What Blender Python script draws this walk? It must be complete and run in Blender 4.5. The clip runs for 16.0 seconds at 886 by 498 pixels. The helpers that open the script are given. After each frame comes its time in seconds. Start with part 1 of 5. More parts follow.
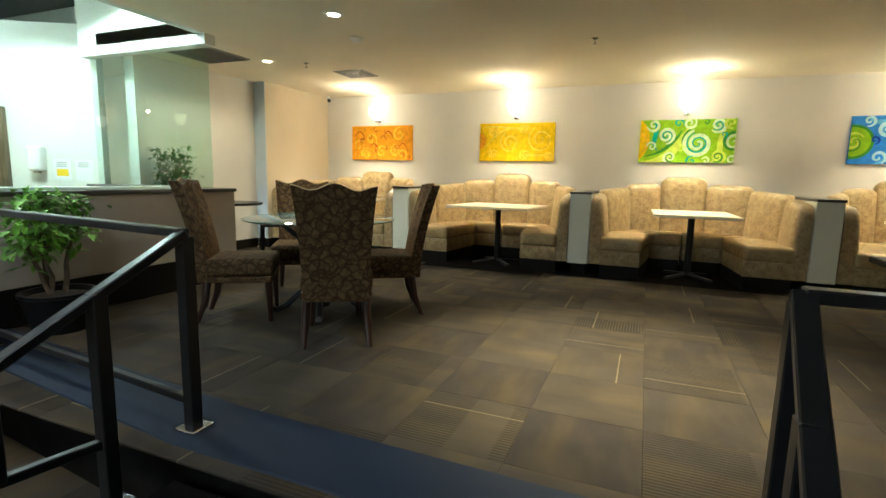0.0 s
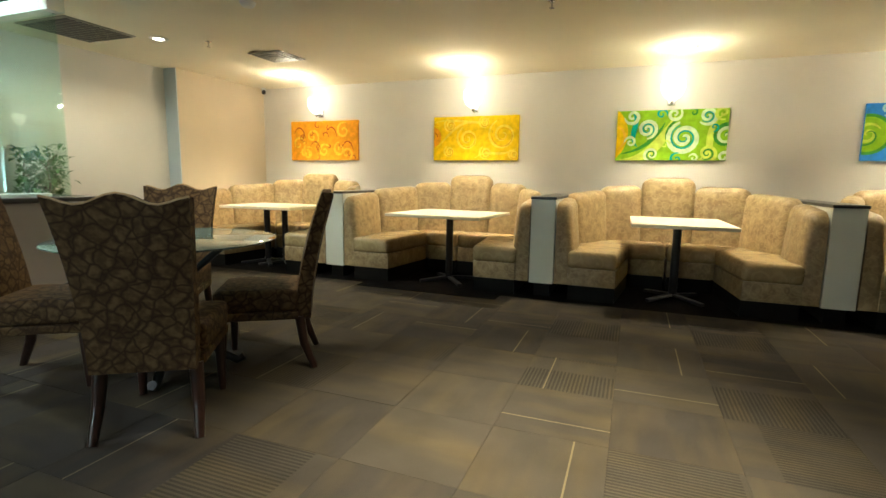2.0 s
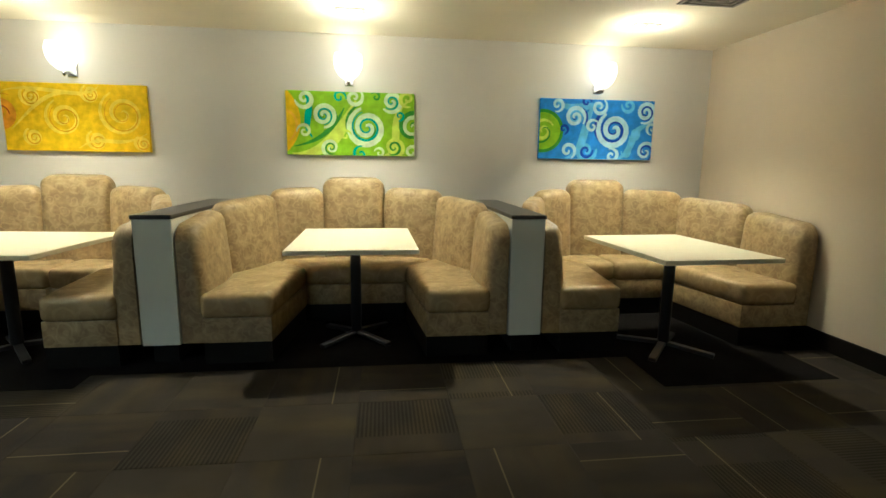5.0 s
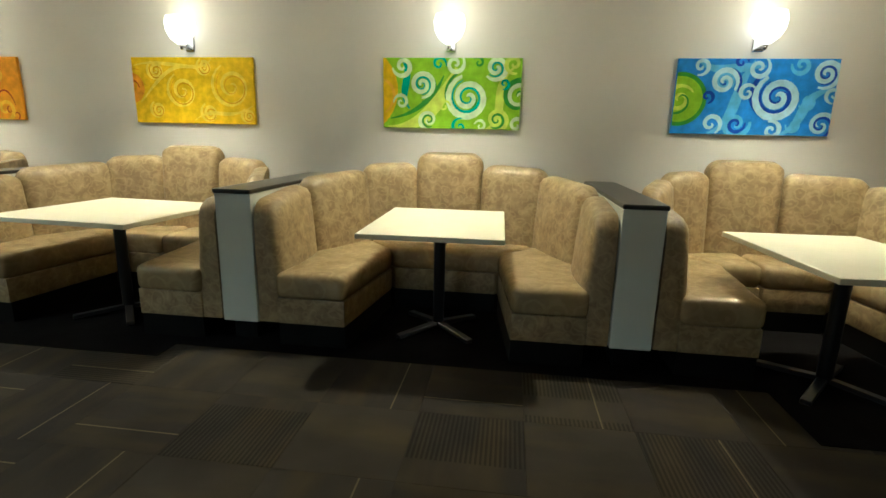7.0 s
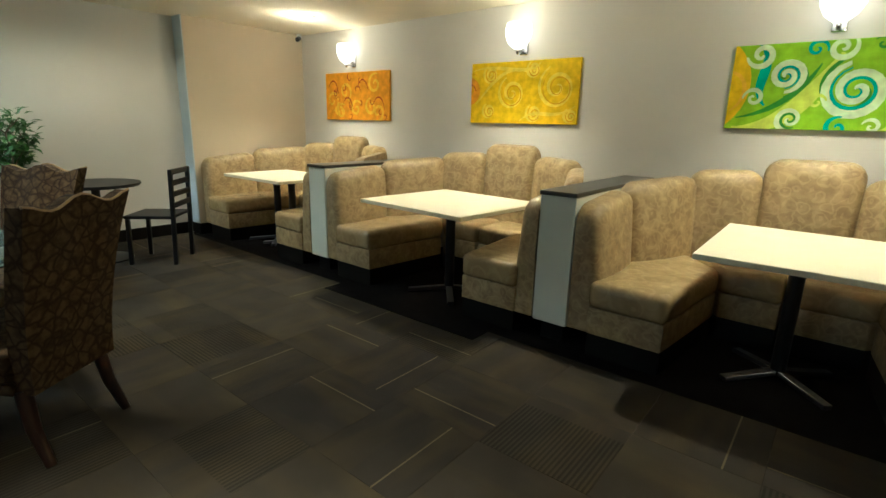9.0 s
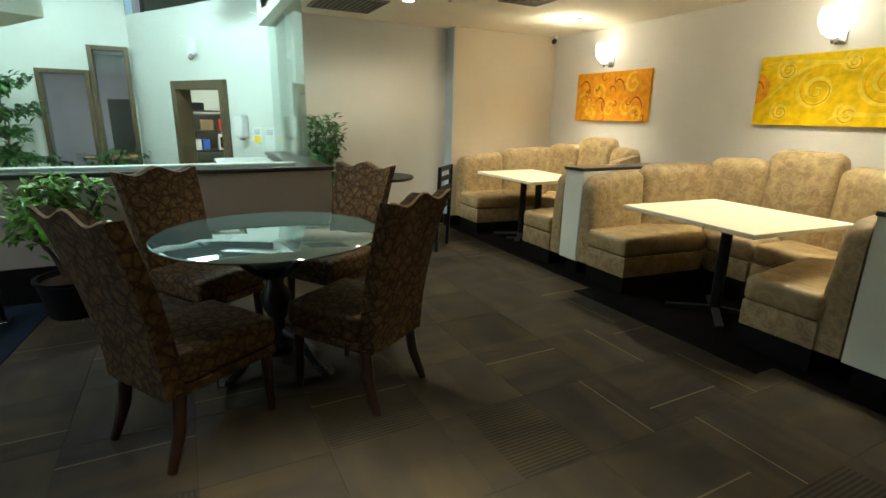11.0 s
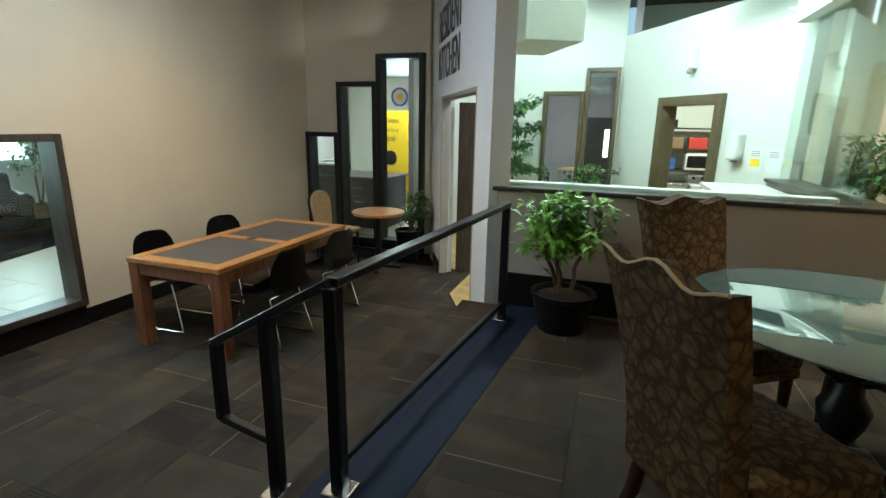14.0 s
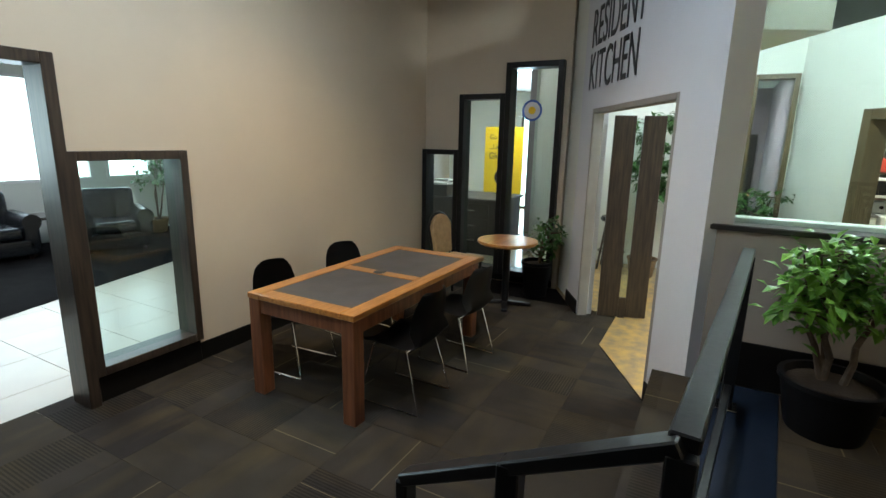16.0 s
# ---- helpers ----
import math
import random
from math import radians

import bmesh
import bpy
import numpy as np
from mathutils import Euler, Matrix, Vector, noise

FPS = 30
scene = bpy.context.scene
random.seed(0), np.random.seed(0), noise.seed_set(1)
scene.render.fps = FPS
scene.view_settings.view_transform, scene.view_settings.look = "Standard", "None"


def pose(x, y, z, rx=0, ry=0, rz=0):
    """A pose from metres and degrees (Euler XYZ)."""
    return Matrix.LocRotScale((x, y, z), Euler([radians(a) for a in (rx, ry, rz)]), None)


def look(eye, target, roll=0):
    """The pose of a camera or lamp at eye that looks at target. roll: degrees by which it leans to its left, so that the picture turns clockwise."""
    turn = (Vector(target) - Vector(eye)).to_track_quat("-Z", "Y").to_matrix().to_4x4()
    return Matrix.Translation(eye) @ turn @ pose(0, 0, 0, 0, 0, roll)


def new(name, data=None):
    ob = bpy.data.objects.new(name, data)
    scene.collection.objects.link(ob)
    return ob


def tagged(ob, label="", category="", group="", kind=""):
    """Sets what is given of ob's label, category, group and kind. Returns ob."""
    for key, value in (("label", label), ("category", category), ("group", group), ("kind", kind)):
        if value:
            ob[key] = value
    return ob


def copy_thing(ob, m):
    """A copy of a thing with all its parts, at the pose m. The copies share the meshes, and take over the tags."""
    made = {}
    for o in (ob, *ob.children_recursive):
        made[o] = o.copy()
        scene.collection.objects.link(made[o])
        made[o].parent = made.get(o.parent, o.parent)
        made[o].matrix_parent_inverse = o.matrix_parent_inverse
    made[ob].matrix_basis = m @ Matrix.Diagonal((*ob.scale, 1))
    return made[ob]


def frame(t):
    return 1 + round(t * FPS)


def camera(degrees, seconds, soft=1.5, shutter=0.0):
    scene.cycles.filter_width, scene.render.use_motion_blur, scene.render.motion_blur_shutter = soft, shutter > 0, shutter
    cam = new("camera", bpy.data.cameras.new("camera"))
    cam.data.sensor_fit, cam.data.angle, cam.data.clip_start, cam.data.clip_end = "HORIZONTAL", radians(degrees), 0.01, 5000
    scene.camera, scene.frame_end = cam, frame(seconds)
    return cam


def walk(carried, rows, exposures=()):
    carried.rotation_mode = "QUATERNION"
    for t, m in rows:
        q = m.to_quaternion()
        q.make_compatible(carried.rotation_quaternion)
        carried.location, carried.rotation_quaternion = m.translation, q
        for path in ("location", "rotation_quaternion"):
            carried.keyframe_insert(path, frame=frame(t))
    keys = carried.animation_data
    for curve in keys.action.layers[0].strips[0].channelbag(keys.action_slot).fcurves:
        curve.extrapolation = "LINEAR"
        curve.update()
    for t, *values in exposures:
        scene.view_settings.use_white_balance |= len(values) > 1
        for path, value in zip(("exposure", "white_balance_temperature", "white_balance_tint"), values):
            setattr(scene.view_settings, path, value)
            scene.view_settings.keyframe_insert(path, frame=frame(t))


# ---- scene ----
cam = camera(84.0, 16.0)
METRES, EYE, TILT, LEAN, TURN = 8.0, 1.5, 0.0, 0.0, 15.2
PATH = [
    (0, (0.134, -7.292, 1.089), (-0.612, -5.459, 0.802), 1.3),
    (0.5, (0.097, -6.958, 1.08), (-0.663, -5.13, 0.794), 1.3),
    (1, (0.077, -6.631, 1.056), (-0.69, -4.805, 0.778), 1.3),
    (1.5, (0.146, -6.35, 1.088), (-0.617, -4.523, 0.803), 1.1),
    (2, (0.228, -6.122, 1.111), (-0.48, -4.272, 0.83), 0.9),
    (2.5, (0.219, -5.921, 1.142), (-0.315, -4.015, 0.859), 1.3),
    (3, (0.269, -5.63, 1.167), (-0.033, -3.672, 0.895), 1.5),
    (3.5, (0.404, -5.34, 1.255), (0.343, -3.362, 0.966), 1.3),
    (4, (0.414, -4.979, 1.301), (0.617, -3.012, 1.0), 1.2),
    (4.2, (0.559, -4.932, 1.307), (0.807, -2.973, 0.993), 0.7),
    (6.3, (0.942, -4.09, 1.236), (1.105, -2.135, 0.847), 1.4),
    (6.5, (0.965, -4.161, 1.289), (1.051, -2.209, 0.859), 1.3),
    (7, (1.074, -4.164, 1.295), (0.822, -2.231, 0.848), 1.3),
    (7.5, (1.005, -4.144, 1.313), (0.449, -2.281, 0.844), 1.5),
    (8, (0.89, -4.131, 1.323), (0.081, -2.367, 0.839), 1.9),
    (8.5, (0.8, -4.131, 1.331), (-0.227, -2.488, 0.837), 1.9),
    (8.7, (0.781, -4.111, 1.33), (-0.328, -2.521, 0.836), 1.7),
    (10.8, (0.428, -4.496, 1.342), (-1.234, -3.506, 0.834), 1.4),
    (11, (0.485, -4.474, 1.372), (-1.229, -3.583, 0.851), 1.2),
    (11.5, (0.553, -4.482, 1.375), (-1.272, -3.848, 0.855), 1.4),
    (12, (0.227, -4.587, 1.357), (-1.675, -4.237, 0.847), 1.2),
    (12.5, (0.062, -4.662, 1.344), (-1.874, -4.586, 0.848), 1.5),
    (13, (0.033, -4.727, 1.37), (-1.894, -4.916, 0.87), 1.4),
    (13.5, (-0.032, -4.803, 1.379), (-1.918, -5.245, 0.881), 1.3),
    (14, (-0.192, -4.975, 1.376), (-2.022, -5.614, 0.883), 1.1),
    (14.5, (-0.324, -5.218, 1.35), (-2.114, -5.975, 0.878), 1.1),
    (15, (-0.476, -5.419, 1.367), (-2.229, -6.262, 0.904), 1.1),
    (15.5, (-0.604, -5.628, 1.367), (-2.331, -6.533, 0.923), 1.2),
    (16, (-0.701, -5.872, 1.356), (-2.419, -6.8, 0.922), 1.2),
]
walk(cam, [(t, look(eye, target, roll)) for t, eye, target, roll in PATH],
     exposures=[(0.0, 0.62, 6350, 2), (3.5, 0.48, 6300, 0), (4.2, 0.34, 6050, -2), (6.3, 0.02, 5550, -3), (8.7, 0.0, 5650, -3), (11.0, 0.12, 6100, 0), (12.5, 0.57, 6250, 0), (14.5, 0.5, 6350, 5), (16.0, 0.35, 6350, 8)])

# ---- light ----
world = bpy.data.worlds.new("world")
scene.world = world
world.use_nodes = True
wn = world.node_tree.nodes
sky = wn.new("ShaderNodeTexSky")
sky.sky_type = "NISHITA"
sky.sun_disc = False
sky.sun_elevation = radians(40)
sky.sun_rotation = radians(200)
world.node_tree.links.new(sky.outputs[0], wn["Background"].inputs[0])
wn["Background"].inputs[1].default_value = 0.12

LOW = -0.44      # floor of the lower room
CEIL = 2.40      # ceiling over the dining platform
HIGH = 3.40      # ceiling over lower room and kitchen


def lamp(kind, name, place, target, power, color, size=0.1, size_y=None, spot=None):
    data = bpy.data.lights.new(name, kind)
    data.energy, data.color = power, color
    if kind == "AREA":
        data.shape = "RECTANGLE"
        data.size, data.size_y = size, size_y or size
    else:
        data.shadow_soft_size = size
    if kind == "SPOT":
        data.spot_size, data.spot_blend = radians(spot), 1.0 if spot in (80, 104, 116) else 0.15 if spot == 178 else 0.6
    ob = new(name, data)
    ob.matrix_world = look(place, target)
    return ob


WARM, COOL, DAY = (1.0, 0.85, 0.61), (0.86, 0.97, 1.0), (0.62, 0.80, 1.0)
SCONCES = (-4.03, -1.71, 0.555, 2.86)
for x in SCONCES:
    lamp("POINT", "sconce_bulb", (x, -0.12, 2.15), (x, -0.1, 3), 0.06, WARM, 0.05)
    lamp("POINT", "eyeball_bulb", (x + 0.06, -0.72, 2.18), (x, -0.72, 0), 12.0, WARM, 0.03)
    lamp("SPOT", "downlight_bulb", (x + 0.06, -0.68, 2.36), (x + 0.06, -0.86, 0), 185, WARM, 0.04, spot=104)
CANS = ((-2.35, -3.69), (0.05, -4.35))
for x, y in CANS:
    lamp("SPOT", "can_light_bulb", (x, y, 2.36), (x, y, 0), 700 if x > -1 else 120, WARM, 0.05, spot=80)
LOW_CANS = ((-1.6, -7.9), (-3.7, -7.9))
for x, y in LOW_CANS:
    lamp("SPOT", "can_light_bulb", (x, y, HIGH - 0.04), (x, y, 0), 125, (1.0, 0.73, 0.40), 0.06, spot=116)
# No skylight is seen; this cool fill is added over the lower room.
FILL_AT = (-2.2, -7.7)
lamp("AREA", "added_ceiling_fill", (*FILL_AT, HIGH - 0.09), (*FILL_AT, 0), 32, DAY, 2.4, 1.2)
# Added to brighten the corridor wall; no can light is seen here.
lamp("SPOT", "can_light_bulb", (-4.1, -2.5, 2.36), (-4.1, -2.5, 0), 45, WARM, 0.05, spot=165)
for x, y, tube_power in ((-5.2, -5.0, 245), (-7.0, -6.2, 35)):
    lamp("AREA", "fluorescent_light", (x, y, 3.30), (x, y, 0), 14, COOL, 1.2, 0.6)
    lamp("SPOT", "fluorescent_light", (x, y, 3.29), (x, y, 0), tube_power, COOL, 0.15, spot=178)
lamp("AREA", "lobby_window_light", (-3.0, -15.25, 1.5), (-2.2, -9, 0.2), 90, DAY, 7.0, 2.0)
lamp("AREA", "entrance_window_light", (-13.4, -9.6, 1.0), (-6, -8.6, 0.2), 350, DAY, 3.0, 2.4)
# Fill lamp without a fitting, added to brighten the lounge.
lamp("AREA", "lounge_fill", (-11.5, -6.2, 2.55), (-11.5, -6.2, 0), 60, (1, 0.9, 0.95), 0.6)
# Fill added under the dark finned fixtures, to lighten the lobby's low wall.
for x, y in ((-3.2, -12.6), (-2.2, -11.4)):
    lamp("AREA", "lobby_fill", (x, y, 2.46), (x, y, 0), 42, (0.80, 0.90, 1.0), 0.6)
lamp("AREA", "reception_light", (-8.9, -8.85, 2.52), (-8.9, -8.85, 0), 45, (1.0, 0.95, 0.88), 0.6)
# Added lamp that lifts the pantry; it has no fitting.
lamp("AREA", "pantry_fill", (-8.6, -3.8, 2.3), (-8.6, -3.8, 0), 45, (1.0, 0.93, 0.82), 0.6)


# ---- materials ----
def mat(name, color, rough=0.6, metal=0.0, color2=None, scale=6.0, bump=0.0, bump_scale=60.0, emit=0.0, spec=None, dirt=0.12):
    m = bpy.data.materials.new(name)
    m.use_nodes = True
    nt = m.node_tree
    b = nt.nodes["Principled BSDF"]
    b.inputs["Roughness"].default_value, b.inputs["Metallic"].default_value = rough, metal
    if spec is not None:
        b.inputs["Specular IOR Level"].default_value = spec
    co = nt.nodes.new("ShaderNodeTexCoord")
    n = nt.nodes.new("ShaderNodeTexNoise")
    n.inputs["Scale"].default_value, n.inputs["Detail"].default_value = scale, 6
    nt.links.new(co.outputs["Object"], n.inputs["Vector"])
    ramp = nt.nodes.new("ShaderNodeValToRGB")
    c2 = color2 or tuple(c * (1 - dirt) for c in color)
    ramp.color_ramp.elements[0].color, ramp.color_ramp.elements[1].color = (*c2, 1), (*color, 1)
    ramp.color_ramp.elements[0].position, ramp.color_ramp.elements[1].position = 0.32, 0.66
    nt.links.new(n.outputs["Fac"], ramp.inputs["Fac"])
    nt.links.new(ramp.outputs["Color"], b.inputs["Base Color"])
    if bump:
        n2 = nt.nodes.new("ShaderNodeTexNoise")
        n2.inputs["Scale"].default_value, n2.inputs["Detail"].default_value = bump_scale, 4
        nt.links.new(co.outputs["Object"], n2.inputs["Vector"])
        bp = nt.nodes.new("ShaderNodeBump")
        bp.inputs["Strength"].default_value, bp.inputs["Distance"].default_value = bump, 0.01
        nt.links.new(n2.outputs["Fac"], bp.inputs["Height"])
        nt.links.new(bp.outputs["Normal"], b.inputs["Normal"])
    if emit:
        b.inputs["Emission Color"].default_value = (*color, 1)
        b.inputs["Emission Strength"].default_value = emit
    return m


def wood(name, dark, light, scale=3.0, rough=0.35, stretch=(14, 14, 1)):
    m = mat(name, light, rough)
    nt = m.node_tree
    n = next(k for k in nt.nodes if k.type == "TEX_NOISE")
    mp = nt.nodes.new("ShaderNodeMapping")
    mp.inputs["Scale"].default_value = stretch
    co = next(k for k in nt.nodes if k.type == "TEX_COORD")
    nt.links.new(co.outputs["Object"], mp.inputs["Vector"])
    nt.links.new(mp.outputs["Vector"], n.inputs["Vector"])
    n.inputs["Scale"].default_value = scale
    r = next(k for k in nt.nodes if k.type == "VALTORGB")
    r.color_ramp.elements[0].color, r.color_ramp.elements[1].color = (*dark, 1), (*light, 1)
    return m


def damask(name, base, dark, lit, scale=11.0, rough=0.55):
    """Woven upholstery with a scroll pattern: rings round cell centres, broken by noise."""
    m = mat(name, base, rough, bump=0.25, bump_scale=180)
    nt = m.node_tree
    b = nt.nodes["Principled BSDF"]
    co = next(k for k in nt.nodes if k.type == "TEX_COORD")
    noi = nt.nodes.new("ShaderNodeTexNoise")
    noi.inputs["Scale"].default_value = scale * 0.6
    mix = nt.nodes.new("ShaderNodeMixRGB")
    mix.inputs[0].default_value = 0.10
    nt.links.new(co.outputs["Object"], mix.inputs[1])
    nt.links.new(noi.outputs["Color"], mix.inputs[2])
    nt.links.new(co.outputs["Object"], noi.inputs["Vector"])
    v = nt.nodes.new("ShaderNodeTexVoronoi")
    v.inputs["Scale"].default_value = scale
    nt.links.new(mix.outputs[0], v.inputs["Vector"])
    mul = nt.nodes.new("ShaderNodeMath")
    mul.operation = "MULTIPLY"
    mul.inputs[1].default_value = 15.0
    nt.links.new(v.outputs["Distance"], mul.inputs[0])
    sn = nt.nodes.new("ShaderNodeMath")
    sn.operation = "SINE"
    nt.links.new(mul.outputs[0], sn.inputs[0])
    ramp = nt.nodes.new("ShaderNodeValToRGB")
    e = ramp.color_ramp.elements
    e[0].position, e[1].position = 0.25, 0.8
    e[0].color, e[1].color = (*dark, 1), (*lit, 1)
    mid = ramp.color_ramp.elements.new(0.5)
    mid.color = (*base, 1)
    nt.links.new(sn.outputs[0], ramp.inputs["Fac"])
    # soft mottling of the worn pile, laid over the woven figure
    blot = nt.nodes.new("ShaderNodeTexNoise")
    blot.inputs["Scale"].default_value, blot.inputs["Detail"].default_value = scale * 0.9, 5.0
    nt.links.new(co.outputs["Object"], blot.inputs["Vector"])
    tone = nt.nodes.new("ShaderNodeValToRGB")
    e = tone.color_ramp.elements
    e[0].position, e[1].position = 0.36, 0.66
    e[0].color, e[1].color = (*dark, 1), (*lit, 1)
    nt.links.new(blot.outputs["Fac"], tone.inputs["Fac"])
    both = nt.nodes.new("ShaderNodeMixRGB")
    both.inputs[0].default_value = 0.68
    nt.links.new(ramp.outputs["Color"], both.inputs[1])
    nt.links.new(tone.outputs["Color"], both.inputs[2])
    nt.links.new(both.outputs[0], b.inputs["Base Color"])
    return m


def lattice(name, lit, base, line, scale):
    """Chenille with a net of dark lines round worn golden fields."""
    m = mat(name, base, 0.75, bump=0.25, bump_scale=200, spec=0.15)
    nt = m.node_tree
    co = next(k for k in nt.nodes if k.type == "TEX_COORD")
    noi = nt.nodes.new("ShaderNodeTexNoise")
    noi.inputs["Scale"].default_value = 9.0
    warp = nt.nodes.new("ShaderNodeMixRGB")
    warp.inputs[0].default_value = 0.09
    nt.links.new(co.outputs["Object"], noi.inputs["Vector"])
    nt.links.new(co.outputs["Object"], warp.inputs[1])
    nt.links.new(noi.outputs["Color"], warp.inputs[2])
    v = nt.nodes.new("ShaderNodeTexVoronoi")
    v.feature = "DISTANCE_TO_EDGE"
    v.inputs["Scale"].default_value, v.inputs["Randomness"].default_value = scale, 0.4
    turned = nt.nodes.new("ShaderNodeMapping")
    turned.inputs["Rotation"].default_value = (0.70, 0.79, 0.26)
    nt.links.new(warp.outputs[0], turned.inputs["Vector"])
    nt.links.new(turned.outputs[0], v.inputs["Vector"])
    net = nt.nodes.new("ShaderNodeValToRGB")
    e = net.color_ramp.elements
    e[0].position, e[1].position = 0.0, 0.15
    e[0].color, e[1].color = (0, 0, 0, 1), (1, 1, 1, 1)
    nt.links.new(v.outputs["Distance"], net.inputs["Fac"])
    blot = nt.nodes.new("ShaderNodeTexNoise")
    blot.inputs["Scale"].default_value, blot.inputs["Detail"].default_value = 34.0, 4.0
    nt.links.new(co.outputs["Object"], blot.inputs["Vector"])
    field = nt.nodes.new("ShaderNodeValToRGB")
    e = field.color_ramp.elements
    e[0].position, e[1].position = 0.38, 0.64
    e[0].color, e[1].color = (*base, 1), (*lit, 1)
    nt.links.new(blot.outputs["Fac"], field.inputs["Fac"])
    both = nt.nodes.new("ShaderNodeMixRGB")
    nt.links.new(net.outputs["Color"], both.inputs[0])
    both.inputs[1].default_value = (*line, 1)
    nt.links.new(field.outputs["Color"], both.inputs[2])
    nt.links.new(both.outputs[0], nt.nodes["Principled BSDF"].inputs["Base Color"])
    return m


M = {}
M["wall"] = mat("wall_paint", (0.69, 0.66, 0.62), 0.75, scale=1.6, dirt=0.06, bump=0.08, bump_scale=140)
M["wall_tan"] = mat("tan_wall_paint", (0.61, 0.515, 0.385), 0.75, scale=1.6, dirt=0.06, bump=0.08, bump_scale=140)
M["white_wall"] = mat("white_wall_paint", (0.72, 0.74, 0.69), 0.6, scale=1.4, dirt=0.05, bump=0.06, bump_scale=140)
M["blue_wall"] = mat("pale_grey_paint", (0.66, 0.67, 0.70), 0.6, scale=1.4, dirt=0.05, bump=0.06, bump_scale=140)
# Cool light on the wall return's end, put into a pale blue colour.
M["cool_face"] = mat("cool_light_tint", (0.52, 0.60, 0.68), 0.6, scale=1.4, dirt=0.05, bump=0.06, bump_scale=140)
M["half_wall"] = mat("taupe_wall_paint", (0.36, 0.305, 0.255), 0.7, scale=2, dirt=0.08, bump=0.08, bump_scale=140)
M["ceiling"] = mat("ceiling_paint", (0.86, 0.79, 0.64), 0.85, scale=1.2, dirt=0.06, bump=0.12, bump_scale=90)
M["dark_ceiling"] = mat("dark_ceiling_paint", (0.07, 0.08, 0.10), 0.9, scale=3)
M["black"] = mat("black_paint", (0.008, 0.008, 0.009), 0.4, scale=9, dirt=0.3, spec=0.3)
M["black_base"] = mat("black_baseboard", (0.008, 0.007, 0.006), 0.5, scale=9, dirt=0.3, spec=0.15)
M["rail"] = mat("black_steel", (0.012, 0.013, 0.015), 0.34, 0.3, scale=12, dirt=0.3, bump=0.05, bump_scale=40)
M["dark_frame"] = wood("dark_oak", (0.020, 0.014, 0.010), (0.055, 0.038, 0.026), 4)
M["brown_frame"] = wood("brown_oak", (0.07, 0.05, 0.025), (0.15, 0.11, 0.06), 4)
M["leg"] = wood("mahogany", (0.010, 0.004, 0.003), (0.034, 0.013, 0.008), 5, 0.3)
M["honey"] = wood("honey_oak", (0.30, 0.12, 0.03), (0.50, 0.23, 0.06), 3, 0.28, (1.5, 16, 16))
M["cherry"] = wood("cherry_wood", (0.13, 0.045, 0.02), (0.24, 0.09, 0.04), 3, 0.35)
M["booth"] = damask("booth_fabric", (0.365, 0.262, 0.130), (0.240, 0.163, 0.078), (0.435, 0.320, 0.165), 15, 0.42)
M["booth_seat"] = damask("booth_seat_cover", (0.385, 0.278, 0.138), (0.30, 0.213, 0.105), (0.43, 0.318, 0.165), 9, 0.26)
M["chair"] = lattice("chair_fabric", (0.105, 0.066, 0.029), (0.056, 0.032, 0.014), (0.026, 0.013, 0.007), 19.0)
M["partition"] = mat("cream_laminate", (0.74, 0.74, 0.64), 0.4, scale=3, dirt=0.05)
M["cap"] = mat("black_laminate", (0.03, 0.027, 0.024), 0.3, scale=8)
M["tabletop"] = mat("cream_tabletop", (0.80, 0.74, 0.58), 0.3, scale=5, dirt=0.06)
M["steel"] = mat("brushed_steel", (0.55, 0.55, 0.56), 0.25, 1.0, scale=14)
M["gunmetal"] = mat("worn_gunmetal", (0.05, 0.05, 0.055), 0.32, 0.7, scale=14)
M["slate"] = mat("slate_inlay", (0.07, 0.067, 0.066), 0.5, scale=5, dirt=0.35, bump=0.1, bump_scale=50)
M["plastic"] = mat("black_plastic", (0.006, 0.006, 0.007), 0.5, scale=10, spec=0.2)
M["white_plastic"] = mat("white_plastic", (0.8, 0.8, 0.8), 0.35, scale=4, dirt=0.04)
M["paper"] = mat("paper", (0.82, 0.83, 0.84), 0.8, scale=5, dirt=0.03)
M["ink"] = mat("grey_ink", (0.25, 0.25, 0.27), 0.8)
M["yellow"] = mat("yellow_print", (0.92, 0.62, 0.02), 0.6, dirt=0.04)
M["letter"] = mat("black_vinyl", (0.012, 0.013, 0.02), 0.4)
M["leather"] = mat("black_leather", (0.009, 0.010, 0.012), 0.24, scale=7, bump=0.25, bump_scale=45, spec=0.4)
M["soil"] = mat("soil", (0.035, 0.025, 0.018), 0.95, scale=30, bump=0.6, bump_scale=60)
M["bark"] = mat("bark", (0.14, 0.10, 0.07), 0.85, scale=20, dirt=0.4, bump=0.4, bump_scale=50)
M["leaf"] = mat("green_leaf", (0.06, 0.17, 0.03), 0.4, color2=(0.03, 0.09, 0.02), scale=9)
M["leaf_bright"] = mat("bright_leaf", (0.20, 0.44, 0.05), 0.4, color2=(0.07, 0.20, 0.025), scale=9)
M["wicker"] = mat("wicker", (0.30, 0.20, 0.11), 0.8, scale=30, dirt=0.4, bump=0.6, bump_scale=70)
M["vent"] = mat("grey_vent", (0.30, 0.28, 0.25), 0.5, scale=6)
M["vinyl"] = mat("patterned_vinyl", (0.52, 0.33, 0.09), 0.35, color2=(0.25, 0.19, 0.12), scale=9, bump=0.04)
M["tile"] = mat("cream_floor_tile", (0.38, 0.30, 0.21), 0.3, scale=2.5, dirt=0.1)
M["grout"] = mat("grout", (0.30, 0.26, 0.22), 0.9)
